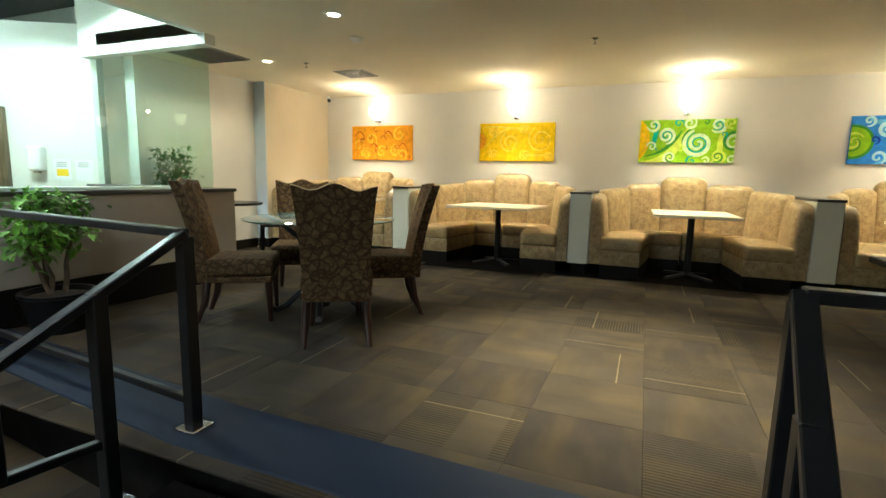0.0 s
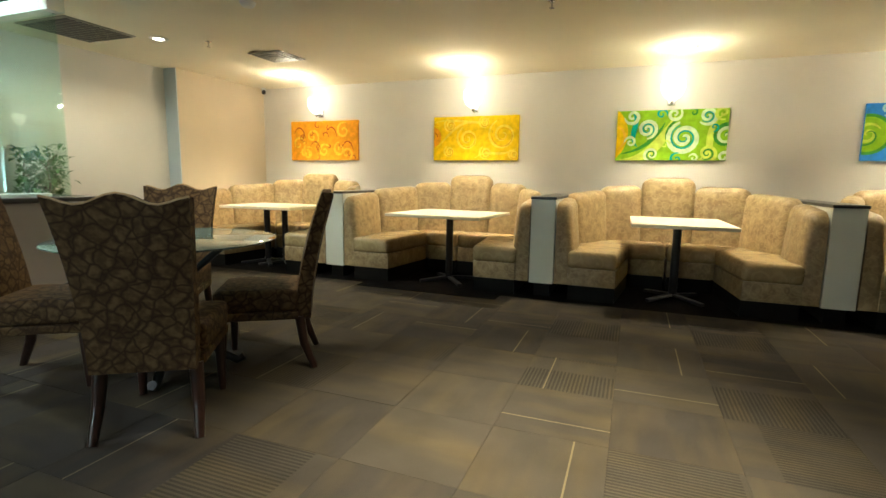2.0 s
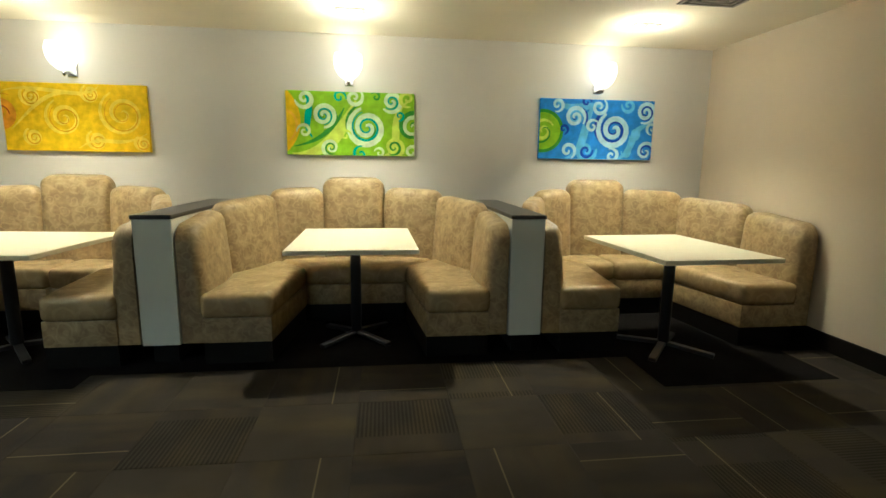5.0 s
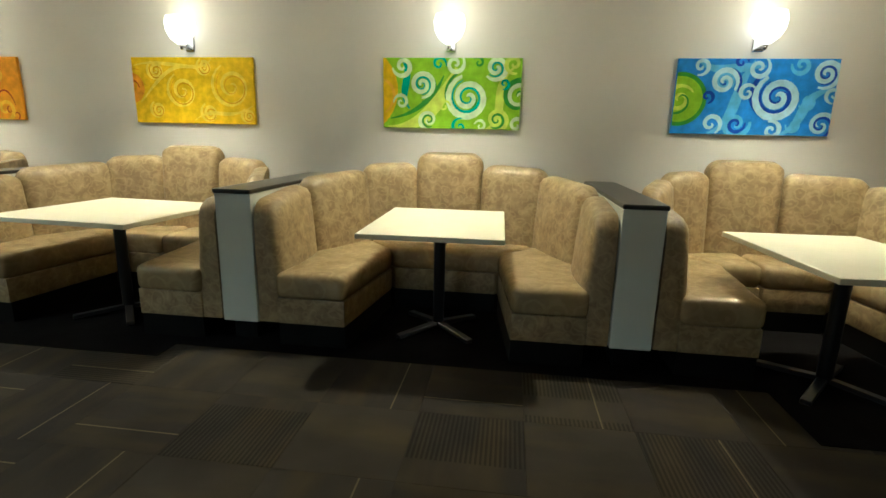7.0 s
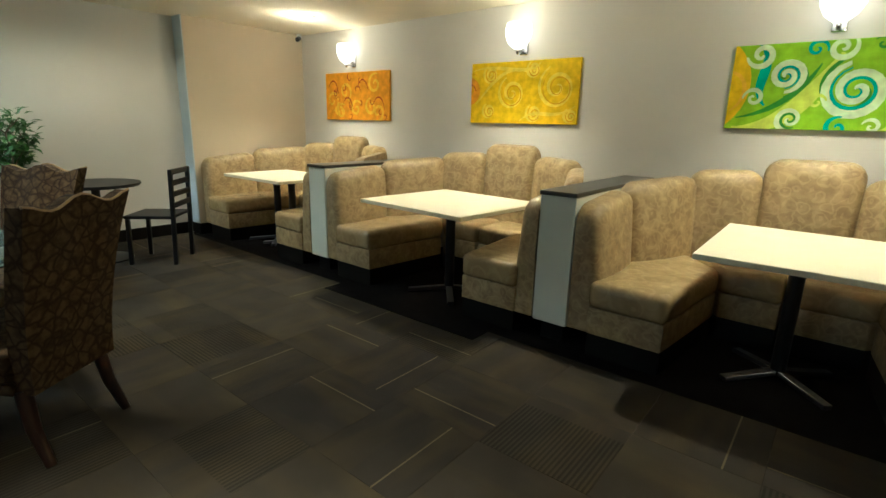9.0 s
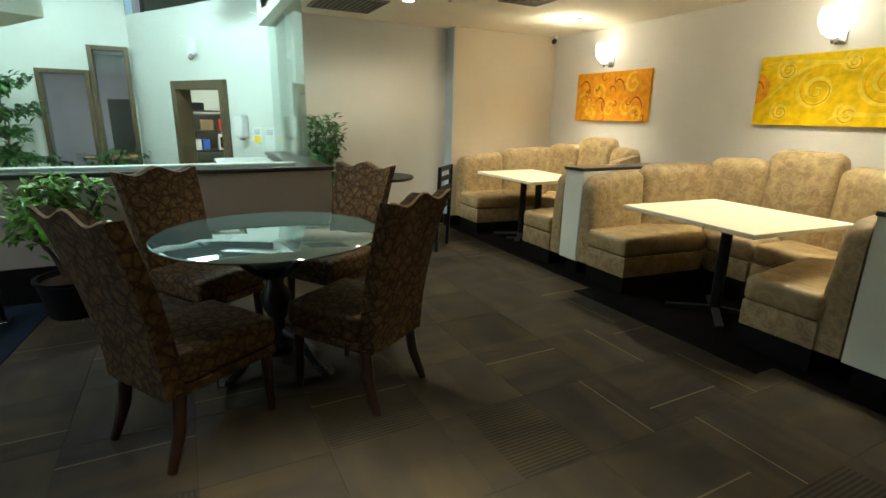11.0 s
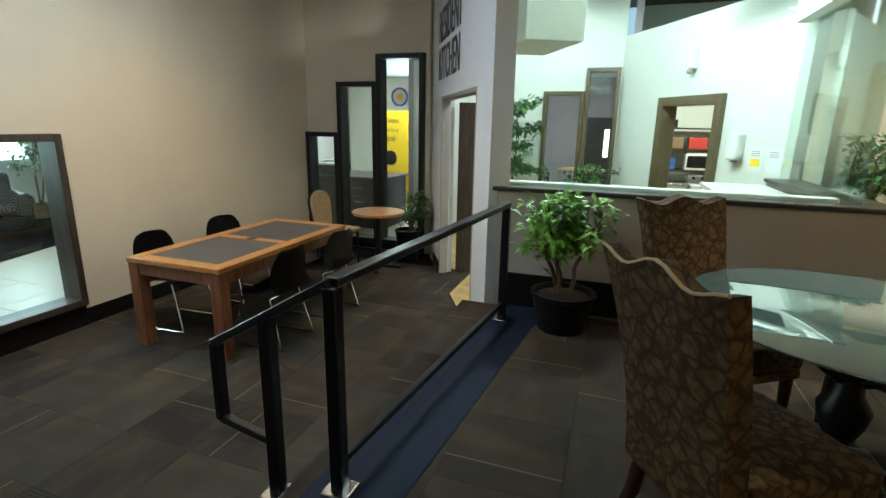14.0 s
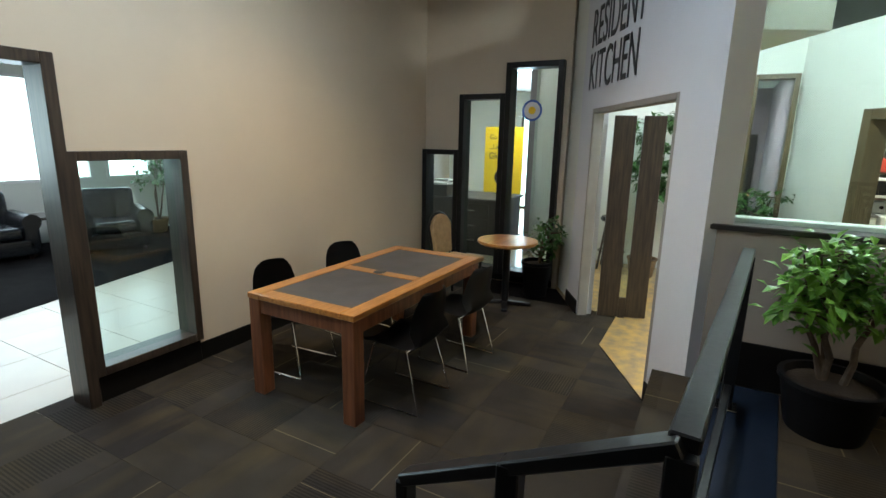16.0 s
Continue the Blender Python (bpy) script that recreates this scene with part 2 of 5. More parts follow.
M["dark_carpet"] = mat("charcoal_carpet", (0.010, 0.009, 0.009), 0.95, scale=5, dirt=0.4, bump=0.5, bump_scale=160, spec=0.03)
M["edge"] = mat("blue_grey_nosing", (0.008, 0.015, 0.031), 0.6, scale=8, spec=0.12)
M["counter"] = mat("white_counter", (0.75, 0.75, 0.74), 0.25, scale=12, dirt=0.08)
M["cabinet"] = mat("dark_cabinet", (0.028, 0.025, 0.025), 0.45, scale=5)
M["mauve"] = mat("mauve_wall_paint", (0.42, 0.36, 0.40), 0.7, scale=1.6, dirt=0.06)
M["glow"] = mat("lamp_glow", (1.0, 0.88, 0.68), 0.4, emit=9)
M["bowl_glow"] = mat("frosted_bowl_glow", (1.0, 0.93, 0.80), 0.4, emit=2.7)
M["tube"] = mat("fluorescent_diffuser", (0.9, 0.97, 1.0), 0.4, emit=5)
M["outdoor"] = mat("bright_outdoors", (0.88, 0.94, 1.0), 0.9, emit=4.0)
M["red"] = mat("red_box", (0.55, 0.05, 0.03), 0.5)
M["blue"] = mat("blue_packet", (0.05, 0.13, 0.5), 0.5)
M["chrome"] = mat("chrome", (0.75, 0.75, 0.77), 0.1, 1.0)
M["tan_fabric"] = mat("tan_seat_fabric", (0.42, 0.29, 0.15), 0.7, scale=18, dirt=0.25, bump=0.3, bump_scale=120)


def glass(name, tint, rough=0.0, base=0.04, power=5.0):
    m = bpy.data.materials.new(name)
    m.use_nodes = True
    nt = m.node_tree
    nt.nodes.remove(nt.nodes["Principled BSDF"])
    out = nt.nodes["Material Output"]
    tr, gl, mx, lw = (nt.nodes.new(k) for k in ("ShaderNodeBsdfTransparent", "ShaderNodeBsdfGlossy", "ShaderNodeMixShader", "ShaderNodeLayerWeight"))
    pw, ad = nt.nodes.new("ShaderNodeMath"), nt.nodes.new("ShaderNodeMath")
    pw.operation, ad.operation = "POWER", "MULTIPLY_ADD"
    pw.inputs[1].default_value, ad.inputs[1].default_value, ad.inputs[2].default_value = power, 1 - base, base
    nt.links.new(lw.outputs["Facing"], pw.inputs[0])
    nt.links.new(pw.outputs[0], ad.inputs[0])
    tr.inputs[0].default_value = (*tint, 1)
    gl.inputs["Roughness"].default_value = rough
    nt.links.new(ad.outputs[0], mx.inputs[0])
    nt.links.new(tr.outputs[0], mx.inputs[1])
    nt.links.new(gl.outputs[0], mx.inputs[2])
    nt.links.new(mx.outputs[0], out.inputs[0])
    return m


M["glass"] = glass("clear_glass", (0.90, 0.97, 0.94))
def mixed_glass(name, flat_tint, share, *a):
    """Tinted glass with a share of one flat diffuse colour mixed in."""
    m = glass(name, *a)
    nt = m.node_tree
    out = nt.nodes["Material Output"]
    clear = out.inputs[0].links[0].from_socket
    df, mx = nt.nodes.new("ShaderNodeBsdfDiffuse"), nt.nodes.new("ShaderNodeMixShader")
    df.inputs[0].default_value = (*flat_tint, 1)
    mx.inputs[0].default_value = share
    nt.links.new(clear, mx.inputs[1])
    nt.links.new(df.outputs[0], mx.inputs[2])
    nt.links.new(mx.outputs[0], out.inputs[0])
    return m


M["table_glass"] = mixed_glass("green_table_glass", (0.20, 0.36, 0.38), 0.14, (0.15, 0.28, 0.30), 0.03, 0.34, 2.0)


def carpet_material():
    """Loop-pile carpet tile: plain field with groups of fine lines, each tile its own tint."""
    m = mat("carpet_tile", (0.10, 0.09, 0.078), 0.95, bump=0.45, bump_scale=220, spec=0.04)
    nt = m.node_tree
    b = nt.nodes["Principled BSDF"]
    co = next(k for k in nt.nodes if k.type == "TEX_COORD")
    info = nt.nodes.new("ShaderNodeObjectInfo")
    base = nt.nodes.new("ShaderNodeValToRGB")
    e = base.color_ramp.elements
    e[0].color, e[1].color = (0.043, 0.037, 0.034, 1), (0.064, 0.055, 0.044, 1)
    nt.links.new(info.outputs["Random"], base.inputs["Fac"])
    sep = nt.nodes.new("ShaderNodeSeparateXYZ")
    nt.links.new(co.outputs["Object"], sep.inputs[0])

    def math(op, a, k=None):
        n = nt.nodes.new("ShaderNodeMath")
        n.operation = op
        for i, v in enumerate((a, k)):
            if v is None:
                continue
            if isinstance(v, (int, float)):
                n.inputs[i].default_value = v
            else:
                nt.links.new(v, n.inputs[i])
        return n.outputs[0]

    # fine dark lines over half of some tiles
    stripes = math("GREATER_THAN", math("SINE", math("MULTIPLY", sep.outputs["X"], 310.0)), 0.0)
    half = math("GREATER_THAN", math("FRACT", math("MULTIPLY", math("ADD", sep.outputs["Y"], math("MULTIPLY", info.outputs["Random"], 3.0)), 1.15)), 0.22)
    some = math("GREATER_THAN", math("FRACT", math("MULTIPLY", info.outputs["Random"], 7.31)), 0.72)
    fac = math("MULTIPLY", math("MULTIPLY", stripes, half), some)
    mix = nt.nodes.new("ShaderNodeMixRGB")
    mix.inputs[2].default_value = (0.009, 0.008, 0.007, 1)
    nt.links.new(math("MULTIPLY", fac, 0.42), mix.inputs[0])
    # golden yarn worked in as streaks along the pile
    mp = nt.nodes.new("ShaderNodeMapping")
    mp.inputs["Scale"].default_value = (5.0, 1.2, 1.0)
    off = nt.nodes.new("ShaderNodeCombineXYZ")
    nt.links.new(math("MULTIPLY", info.outputs["Random"], 57.0), off.inputs[0])
    nt.links.new(off.outputs[0], mp.inputs["Location"])
    nt.links.new(co.outputs["Object"], mp.inputs["Vector"])
    yarn = nt.nodes.new("ShaderNodeTexNoise")
    yarn.inputs["Scale"].default_value, yarn.inputs["Detail"].default_value = 1.0, 3.0
    nt.links.new(mp.outputs[0], yarn.inputs["Vector"])
    lvl = nt.nodes.new("ShaderNodeMapRange")
    lvl.inputs["From Min"].default_value, lvl.inputs["From Max"].default_value = 0.45, 0.85
    nt.links.new(yarn.outputs["Fac"], lvl.inputs["Value"])
    gold = nt.nodes.new("ShaderNodeMixRGB")
    gold.inputs[2].default_value = (0.115, 0.086, 0.042, 1)
    nt.links.new(math("MULTIPLY", lvl.outputs[0], 0.75), gold.inputs[0])
    nt.links.new(base.outputs["Color"], gold.inputs[1])
    nt.links.new(gold.outputs[0], mix.inputs[1])
    # a pale pinstripe on some tiles
    near = math("LESS_THAN", math("ABSOLUTE", math("SUBTRACT", sep.outputs["X"], 0.11)), 0.004)
    some2 = math("GREATER_THAN", math("FRACT", math("MULTIPLY", info.outputs["Random"], 13.7)), 0.52)
    mix2 = nt.nodes.new("ShaderNodeMixRGB")
    mix2.inputs[2].default_value = (0.21, 0.17, 0.10, 1)
    nt.links.new(math("MULTIPLY", math("MULTIPLY", near, some2), 0.65), mix2.inputs[0])
    nt.links.new(mix.outputs[0], mix2.inputs[1])
    # blotches of wear
    n = nt.nodes.new("ShaderNodeTexNoise")
    n.inputs["Scale"].default_value = 3.0
    nt.links.new(co.outputs["Object"], n.inputs["Vector"])
    mul = nt.nodes.new("ShaderNodeMixRGB")
    mul.blend_type = "MULTIPLY"
    mul.inputs[0].default_value = 0.5
    nt.links.new(mix2.outputs[0], mul.inputs[1])
    nt.links.new(n.outputs["Fac"], mul.inputs[2])
    nt.links.new(mul.outputs[0], b.inputs["Base Color"])
    return m


M["carpet"] = carpet_material()


# ---- mesh helpers ----
def box(bm, x0, x1, y0, y1, z0, z1, bevel=0.0, seg=2, m=None):
    made = bmesh.ops.create_cube(bm, size=1.0, matrix=Matrix.Translation(((x0 + x1) / 2, (y0 + y1) / 2, (z0 + z1) / 2)) @ Matrix.Diagonal((abs(x1 - x0), abs(y1 - y0), abs(z1 - z0), 1)))
    verts = made["verts"]
    if bevel:
        edges = list({e for v in verts for e in v.link_edges})
        verts = [v for v in bmesh.ops.bevel(bm, geom=edges, offset=bevel, segments=seg, profile=0.6, affect="EDGES")["verts"]]
    if m is not None:
        bmesh.ops.transform(bm, matrix=m, verts=list(set(verts)))
    return bm


def bx(*a, **k):
    return box(bmesh.new(), *a, **k)


def cyl(bm, p0, p1, r0, r1=None, n=16):
    """A tapered round bar from p0 to p1."""
    p0, p1 = Vector(p0), Vector(p1)
    d = p1 - p0
    m = Matrix.Translation((p0 + p1) / 2) @ d.to_track_quat("Z", "Y").to_matrix().to_4x4()
    bmesh.ops.create_cone(bm, cap_ends=True, segments=n, radius1=r0, radius2=r0 if r1 is None else r1, depth=d.length, matrix=m)
    return bm


def lathe(bm, profile, n=28, centre=(0, 0), sx=1.0, sy=1.0, arc=math.tau):
    """Turns (radius, z) points round a vertical axis."""
    full = abs(arc - math.tau) < 1e-6
    steps = n if full else n + 1
    rings = []
    for r, z in profile:
        rings.append([bm.verts.new((centre[0] + sx * r * math.cos(arc * i / n), centre[1] + sy * r * math.sin(arc * i / n), z)) for i in range(steps)])
    for a, b in zip(rings, rings[1:]):
        for i in range(steps if full else steps - 1):
            j = (i + 1) % steps
            bm.faces.new((a[i], a[j], b[j], b[i]))
    for ring, flip in ((rings[0], True), (rings[-1], False)):
        if full and profile[0 if flip else -1][0] > 1e-4:
            bm.faces.new(ring[::-1] if flip else ring)
    bmesh.ops.remove_doubles(bm, verts=bm.verts, dist=1e-5)
    return bm


def prism(bm, pts, z0, z1, bevel=0.0, seg=2):
    """A plan polygon raised from z0 to z1."""
    lo = [bm.verts.new((x, y, z0)) for x, y in pts]
    hi = [bm.verts.new((x, y, z1)) for x, y in pts]
    n = len(pts)
    faces = [bm.faces.new(lo[::-1]), bm.faces.new(hi)]
    for i in range(n):
        faces.append(bm.faces.new((lo[i], lo[(i + 1) % n], hi[(i + 1) % n], hi[i])))
    bmesh.ops.recalc_face_normals(bm, faces=faces)
    if bevel:
        bmesh.ops.bevel(bm, geom=list({e for f in faces for e in f.edges}), offset=bevel, segments=seg, profile=0.6, affect="EDGES")
    return bm


def tube(bm, pts, r, n=8):
    """A round bar along a line of points."""
    pts = [Vector(p) for p in pts]
    rings = []
    side = None
    for i, p in enumerate(pts):
        d = (pts[min(i + 1, len(pts) - 1)] - pts[max(i - 1, 0)]).normalized()
        if side is None:
            side = d.orthogonal().normalized()
        side = (side - d * side.dot(d)).normalized()
        up = d.cross(side)
        rings.append([bm.verts.new(p + r * (math.cos(math.tau * k / n) * side + math.sin(math.tau * k / n) * up)) for k in range(n)])
    for a, b in zip(rings, rings[1:]):
        for k in range(n):
            bm.faces.new((a[k], a[(k + 1) % n], b[(k + 1) % n], b[k]))
    bm.faces.new(rings[0][::-1])
    bm.faces.new(rings[-1])
    return bm


def bar(bm, p0, p1, w, h):
    """A square bar from p0 to p1, w wide and h high."""
    p0, p1 = Vector(p0), Vector(p1)
    d = p1 - p0
    m = Matrix.Translation((p0 + p1) / 2) @ look((0, 0, 0), d).to_3x3().to_4x4()
    v = bmesh.ops.create_cube(bm, size=1.0, matrix=m @ Matrix.Diagonal((w, h, d.length, 1)))["verts"]
    bmesh.ops.bevel(bm, geom=list({e for k in v for e in k.link_edges}), offset=min(w, h) * 0.12, segments=1, affect="EDGES")
    return bm


def part(name, bm, material, parent=None, label="", smooth=False):
    me = bpy.data.meshes.new(name)
    bm.to_mesh(me)
    bm.free()
    me.materials.append(M[material] if isinstance(material, str) else material)
    if smooth:
        me.polygons.foreach_set("use_smooth", [True] * len(me.polygons))
        me.set_sharp_from_angle(angle=radians(40))
    ob = new(name, me)
    if parent is not None:
        ob.parent = parent
    if label:
        tagged(ob, label)
    return ob


def thing(name, label, category, group="", kind="", at=(0, 0, 0), rz=0):
    ob = new(name)
    ob.empty_display_size = 0.2
    ob.matrix_world = pose(*at, 0, 0, rz)
    return tagged(ob, label, category, group, kind)


def struct(name, bm, material, label, category):
    return tagged(part(name, bm, material), label, category, kind="structure")


def wall_bm(p0, p1, z0, z1, thick, holes=()):
    """A wall whose face runs from p0 to p1, thickened to its left; holes: (u0, u1, z0, z1) along it."""
    p0, p1 = Vector((*p0, 0)), Vector((*p1, 0))
    d = p1 - p0
    length = d.length
    m = Matrix.Translation(p0) @ Matrix.Rotation(math.atan2(d.y, d.x), 4, "Z")
    us = sorted({0.0, length, *[h[0] for h in holes], *[h[1] for h in holes]})
    bm = bmesh.new()
    for a, b in zip(us, us[1:]):
        cuts = sorted((h[2], h[3]) for h in holes if h[0] <= a + 1e-6 and h[1] >= b - 1e-6)
        z = z0
        for c0, c1 in cuts:
            if c0 > z + 1e-6:
                box(bm, a, b, 0, thick, z, c0, m=m)
            z = c1
        if z1 > z + 1e-6:
            box(bm, a, b, 0, thick, z, z1, m=m)
    bmesh.ops.remove_doubles(bm, verts=bm.verts, dist=1e-5)
    return bm


def frame_parts(parent, p0, p1, z0, z1, w, depth, material, pane=None, off=0.0, skip_sill=False):
    """Four bars of a frame in a vertical opening from p0 to p1, and a pane."""
    p0, p1 = Vector((*p0, 0)), Vector((*p1, 0))
    d = p1 - p0
    m = Matrix.Translation(p0) @ Matrix.Rotation(math.atan2(d.y, d.x), 4, "Z")
    L_ = d.length
    for nm, a in (("frame_side", (0, w, z0, z1)), ("frame_side", (L_ - w, L_, z0, z1)), ("frame_head", (w, L_ - w, z1 - w, z1)), ("frame_sill", (w, L_ - w, z0, z0 + w))):
        if nm == "frame_sill" and skip_sill:
            continue
        part(nm, box(bmesh.new(), a[0], a[1], -depth / 2 + off, depth / 2 + off, a[2], a[3], 0.004, 1, m=m), material, parent)
    if pane:
        g = part("pane", box(bmesh.new(), w, L_ - w, -0.004 + off, 0.004 + off, z0 + w, z1 - w, m=m), pane, parent)
        g.visible_shadow = False


# ---- structure: dining platform ----
XE, XW, YN = 4.0, -5.05, 0.03
struct("wall_north", bx(XW - 0.3, XE + 0.15, YN, YN + 0.15, LOW, HIGH), "wall", "warm grey painted wall behind the booths", "wall")
struct("wall_east", bx(XE, XE + 0.15, -9.36, YN, LOW, HIGH), "wall_tan", "plain beige painted wall", "wall")
struct("wall_northwest", bx(-5.35, XW, -1.49, YN, 0, CEIL), "wall_tan", "beige painted wall return beside the end booth", "wall")
# Thin added slab that carries the cool light's tint on this end.
struct("wall_cool_face", bx(-5.25, XW - 0.003, -1.502, -1.4905, 0.13, CEIL), "cool_face", "thin facing on the wall return, tinted pale blue for cool light", "wall")
struct("wall_west", bx(-5.40, -5.25, -3.33, -1.49, LOW, HIGH), "wall", "grey-beige painted corridor wall", "wall")
struct("ceiling", bx(-3.85, XE, -6.0, YN, CEIL, CEIL + 0.12), "ceiling", "cream painted ceiling over the dining platform", "ceiling")
struct("ceiling_corridor", bx(-5.4, -3.85, -3.62, YN, CEIL, CEIL + 0.12), "ceiling", "cream painted ceiling over the corridor", "ceiling")
struct("ceiling_fascia", bx(-3.85, XE, -6.12, -6.0, CEIL, HIGH), "ceiling", "painted drop face at the edge of the low ceiling", "trim")
struct("ceiling_high", bx(-10.1, XE + 0.15, -9.51, -2.3, HIGH, HIGH + 0.1), "dark_ceiling", "dark painted high ceiling", "ceiling")
struct("platform_floor", prism(bmesh.new(), [(-5.25, -3.36), (-3.96, -3.36), (-3.96, -5.70), (-1.55, -5.95), (XE, -5.95), (XE, YN), (-5.25, YN)], LOW, -0.012), "dark_carpet", "raised dining platform under the carpet tiles", "floor")
struct("lower_floor", bx(-6.6, XE, -9.36, -5.95, LOW - 0.1, LOW - 0.010), "dark_carpet", "sub floor of the lower room", "floor")
struct("platform_nosing", prism(bmesh.new(), [(-3.81, -5.75), (-1.55, -5.99), (XE, -5.99), (XE, -5.70), (-1.55, -5.62), (-3.81, -5.40)], -0.03, 0.006, 0.006, 1), "edge", "blue-grey metal nosing along the platform edge", "trim")
bb = bmesh.new()
box(bb, XE - 0.015, XE, -5.9, YN, 0, 0.13, 0.003, 1)
box(bb, XW, XW + 0.015, -1.49, YN, 0, 0.13, 0.003, 1)
box(bb, -5.235, XW + 0.015, -1.505, -1.49, 0, 0.13, 0.003, 1)
box(bb, -5.25, -5.235, -3.33, -1.505, 0, 0.13, 0.003, 1)
struct("baseboard", bb, "black_base", "black baseboard round the dining platform", "baseboard")

# steps down to the lower room between the railings
for i in (1, 2):
    struct("step", bx(-1.55, 0.54, -5.99 - 0.28 * i, -5.99 - 0.28 * (i - 1), LOW - 0.01, -0.147 * i, 0.006, 1), "dark_carpet", "carpeted step between the railings", "step")

# ---- structure: kitchen and lower room ----
A30 = math.atan2(1.30, 2.35)
PW = (-6.15, -7.18)                       # west end of the slanted kitchen wall
U = (math.cos(A30), math.sin(A30))


def slant(u, v=0.0):
    """A plan point u along the slanted wall and v behind its face."""
    return (PW[0] + u * U[0] - v * U[1], PW[1] + u * U[1] + v * U[0])


struct("kitchen_wall", wall_bm(PW, slant(2.69), LOW, 2.80, 0.16, [(0.40, 2.20, LOW, 1.68)]), "blue_wall", "pale grey kitchen wall with a doorway and lettering", "wall")
struct("kitchen_wall_end", wall_bm(slant(-2.6, 0.04), slant(-0.002, 0.04), LOW, HIGH, 0.12), "white_wall", "white wall between kitchen and reception", "wall")
struct("half_wall_east", bx(-3.97, -3.83, -5.86, -3.35, LOW, 0.895), "half_wall", "taupe half wall below the kitchen glass", "wall")
struct("half_wall_north", bx(-5.70, -3.97, -3.62, -3.35, LOW, 0.895), "half_wall", "taupe half wall below the corridor glass", "wall")
bb = bmesh.new()
box(bb, -4.02, -3.81, -5.88, -3.33, 0.897, 0.93, 0.006, 1)
box(bb, -5.70, -4.02, -3.65, -3.33, 0.897, 0.93, 0.006, 1)
struct("half_wall_cap", bb, "cap", "black cap along the half walls", "trim")
bb = bmesh.new()
box(bb, -3.83, -3.812, -5.74, -3.34, 0.007, 0.27, 0.003, 1)
struct("half_wall_baseboard", bb, "black_base", "black baseboard along the half wall", "baseboard")
# white inside sill and posts of the glass
bb = bmesh.new()
box(bb, -4.10, -3.99, -5.80, -3.62, 0.895, 0.955, 0.004, 1)
struct("inner_sill", bb, "white_wall", "white sill along the inside of the glass", "trim")
gl = thing("glass_screen", "clear fixed glass panes above the half wall", "glass screen", kind="structure")
for nm, b4 in (("pane", (-3.935, -3.925, -5.80, -3.53, 0.932, CEIL)), ("pane", (-5.66, -3.925, -3.53, -3.52, 0.932, CEIL - 0.10))):
    g = part(nm, bx(*b4), "glass", gl)
    g.visible_shadow = False
part("post", bx(-3.99, -3.87, -5.86, -5.80, 0.932, CEIL, 0.004, 1), "white_wall", gl)
part("clip", bx(-3.945, -3.915, -3.545, -3.505, CEIL - 0.10, CEIL, 0.003, 1), "steel", gl)
struct("glass_header", bx(-5.70, -3.85, -3.62, -3.50, CEIL - 0.10, HIGH), "white_wall", "white header above the corridor glass", "trim")
struct("kitchen_header", bx(-3.97, -3.85, -5.86, -3.62, CEIL + 0.002, HIGH), "white_wall", "white face above the kitchen glass", "trim")

struct("kitchen_soffit", bx(-5.4, -3.97, -5.8, -3.62, HIGH - 0.012, HIGH - 0.004), "white_wall", "white ceiling panel above the kitchen glass", "ceiling")
KD0, KD1 = (-8.45, -5.05), (-5.70, -3.44)
kl = math.hypot(KD1[0] - KD0[0], KD1[1] - KD0[1])
struct("kitchen_back_wall", wall_bm(KD0, KD1, LOW, 2.68, 0.14, [(1.05, 2.22, LOW, 1.70)]), "white_wall", "white kitchen wall with a doorway to the pantry", "wall")
struct("kitchen_west_wall", wall_bm((-8.45, -8.45), (-8.45, -5.05), LOW, HIGH, 0.14, [(2.25, 2.87, 0.0, 1.90), (2.87, 3.48 - 0.1, 0.0, 2.24)]), "white_wall", "white kitchen wall with stepped windows", "wall")
struct("kitchen_floor", prism(bmesh.new(), [slant(-2.6, 0.0), slant(2.69, 0.0), (-3.99, -5.8), (-3.99, -3.6), (-5.7, -3.4), (-8.45, -5.0), (-8.45, -8.4)], LOW - 0.1, LOW - 0.004), "vinyl", "yellow and grey patterned vinyl kitchen floor", "floor")
w = thing("window_1", "brown framed tall inner windows with clear panes", "window", kind="structure")
frame_parts(w, (-8.45, -6.20), (-8.45, -5.58), 0.0, 1.90, 0.06, 0.20, "brown_frame", "glass")
frame_parts(w, (-8.45, -5.57), (-8.45, -5.07), 0.0, 2.24, 0.06, 0.20, "brown_frame", "glass")
dk = thing("door_frame_1", "brown wooden door frame of the open pantry doorway", "door frame", kind="structure")
ku = ((KD1[0] - KD0[0]) / kl, (KD1[1] - KD0[1]) / kl)
kp = lambda u, v=0.0: (KD0[0] + u * ku[0] - v * ku[1], KD0[1] + u * ku[1] + v * ku[0])
frame_parts(dk, kp(1.05, 0.05), kp(2.22, 0.05), LOW, 1.76, 0.11, 0.22, "brown_frame", skip_sill=True)

# lower room
struct("wall_south", wall_bm((XE, -9.36), (-6.6, -9.36), LOW, HIGH, 0.15, [(4.9, 6.24, LOW, 1.80), (6.24, 7.04, -0.24, 1.24)]), "wall_tan", "beige painted wall with a doorway and a window", "wall")
w = thing("window_2", "dark framed inner window beside the doorway", "window", kind="structure")
frame_parts(w, (-3.04, -9.40), (-2.25, -9.40), -0.24, 1.24, 0.06, 0.22, "dark_frame", "glass")
w = thing("door_frame_2", "dark wooden frame of the open lobby doorway", "door frame", kind="structure")
frame_parts(w, (-2.26, -9.40), (-0.90, -9.40), LOW, 1.80, 0.07, 0.22, "dark_frame", skip_sill=True)
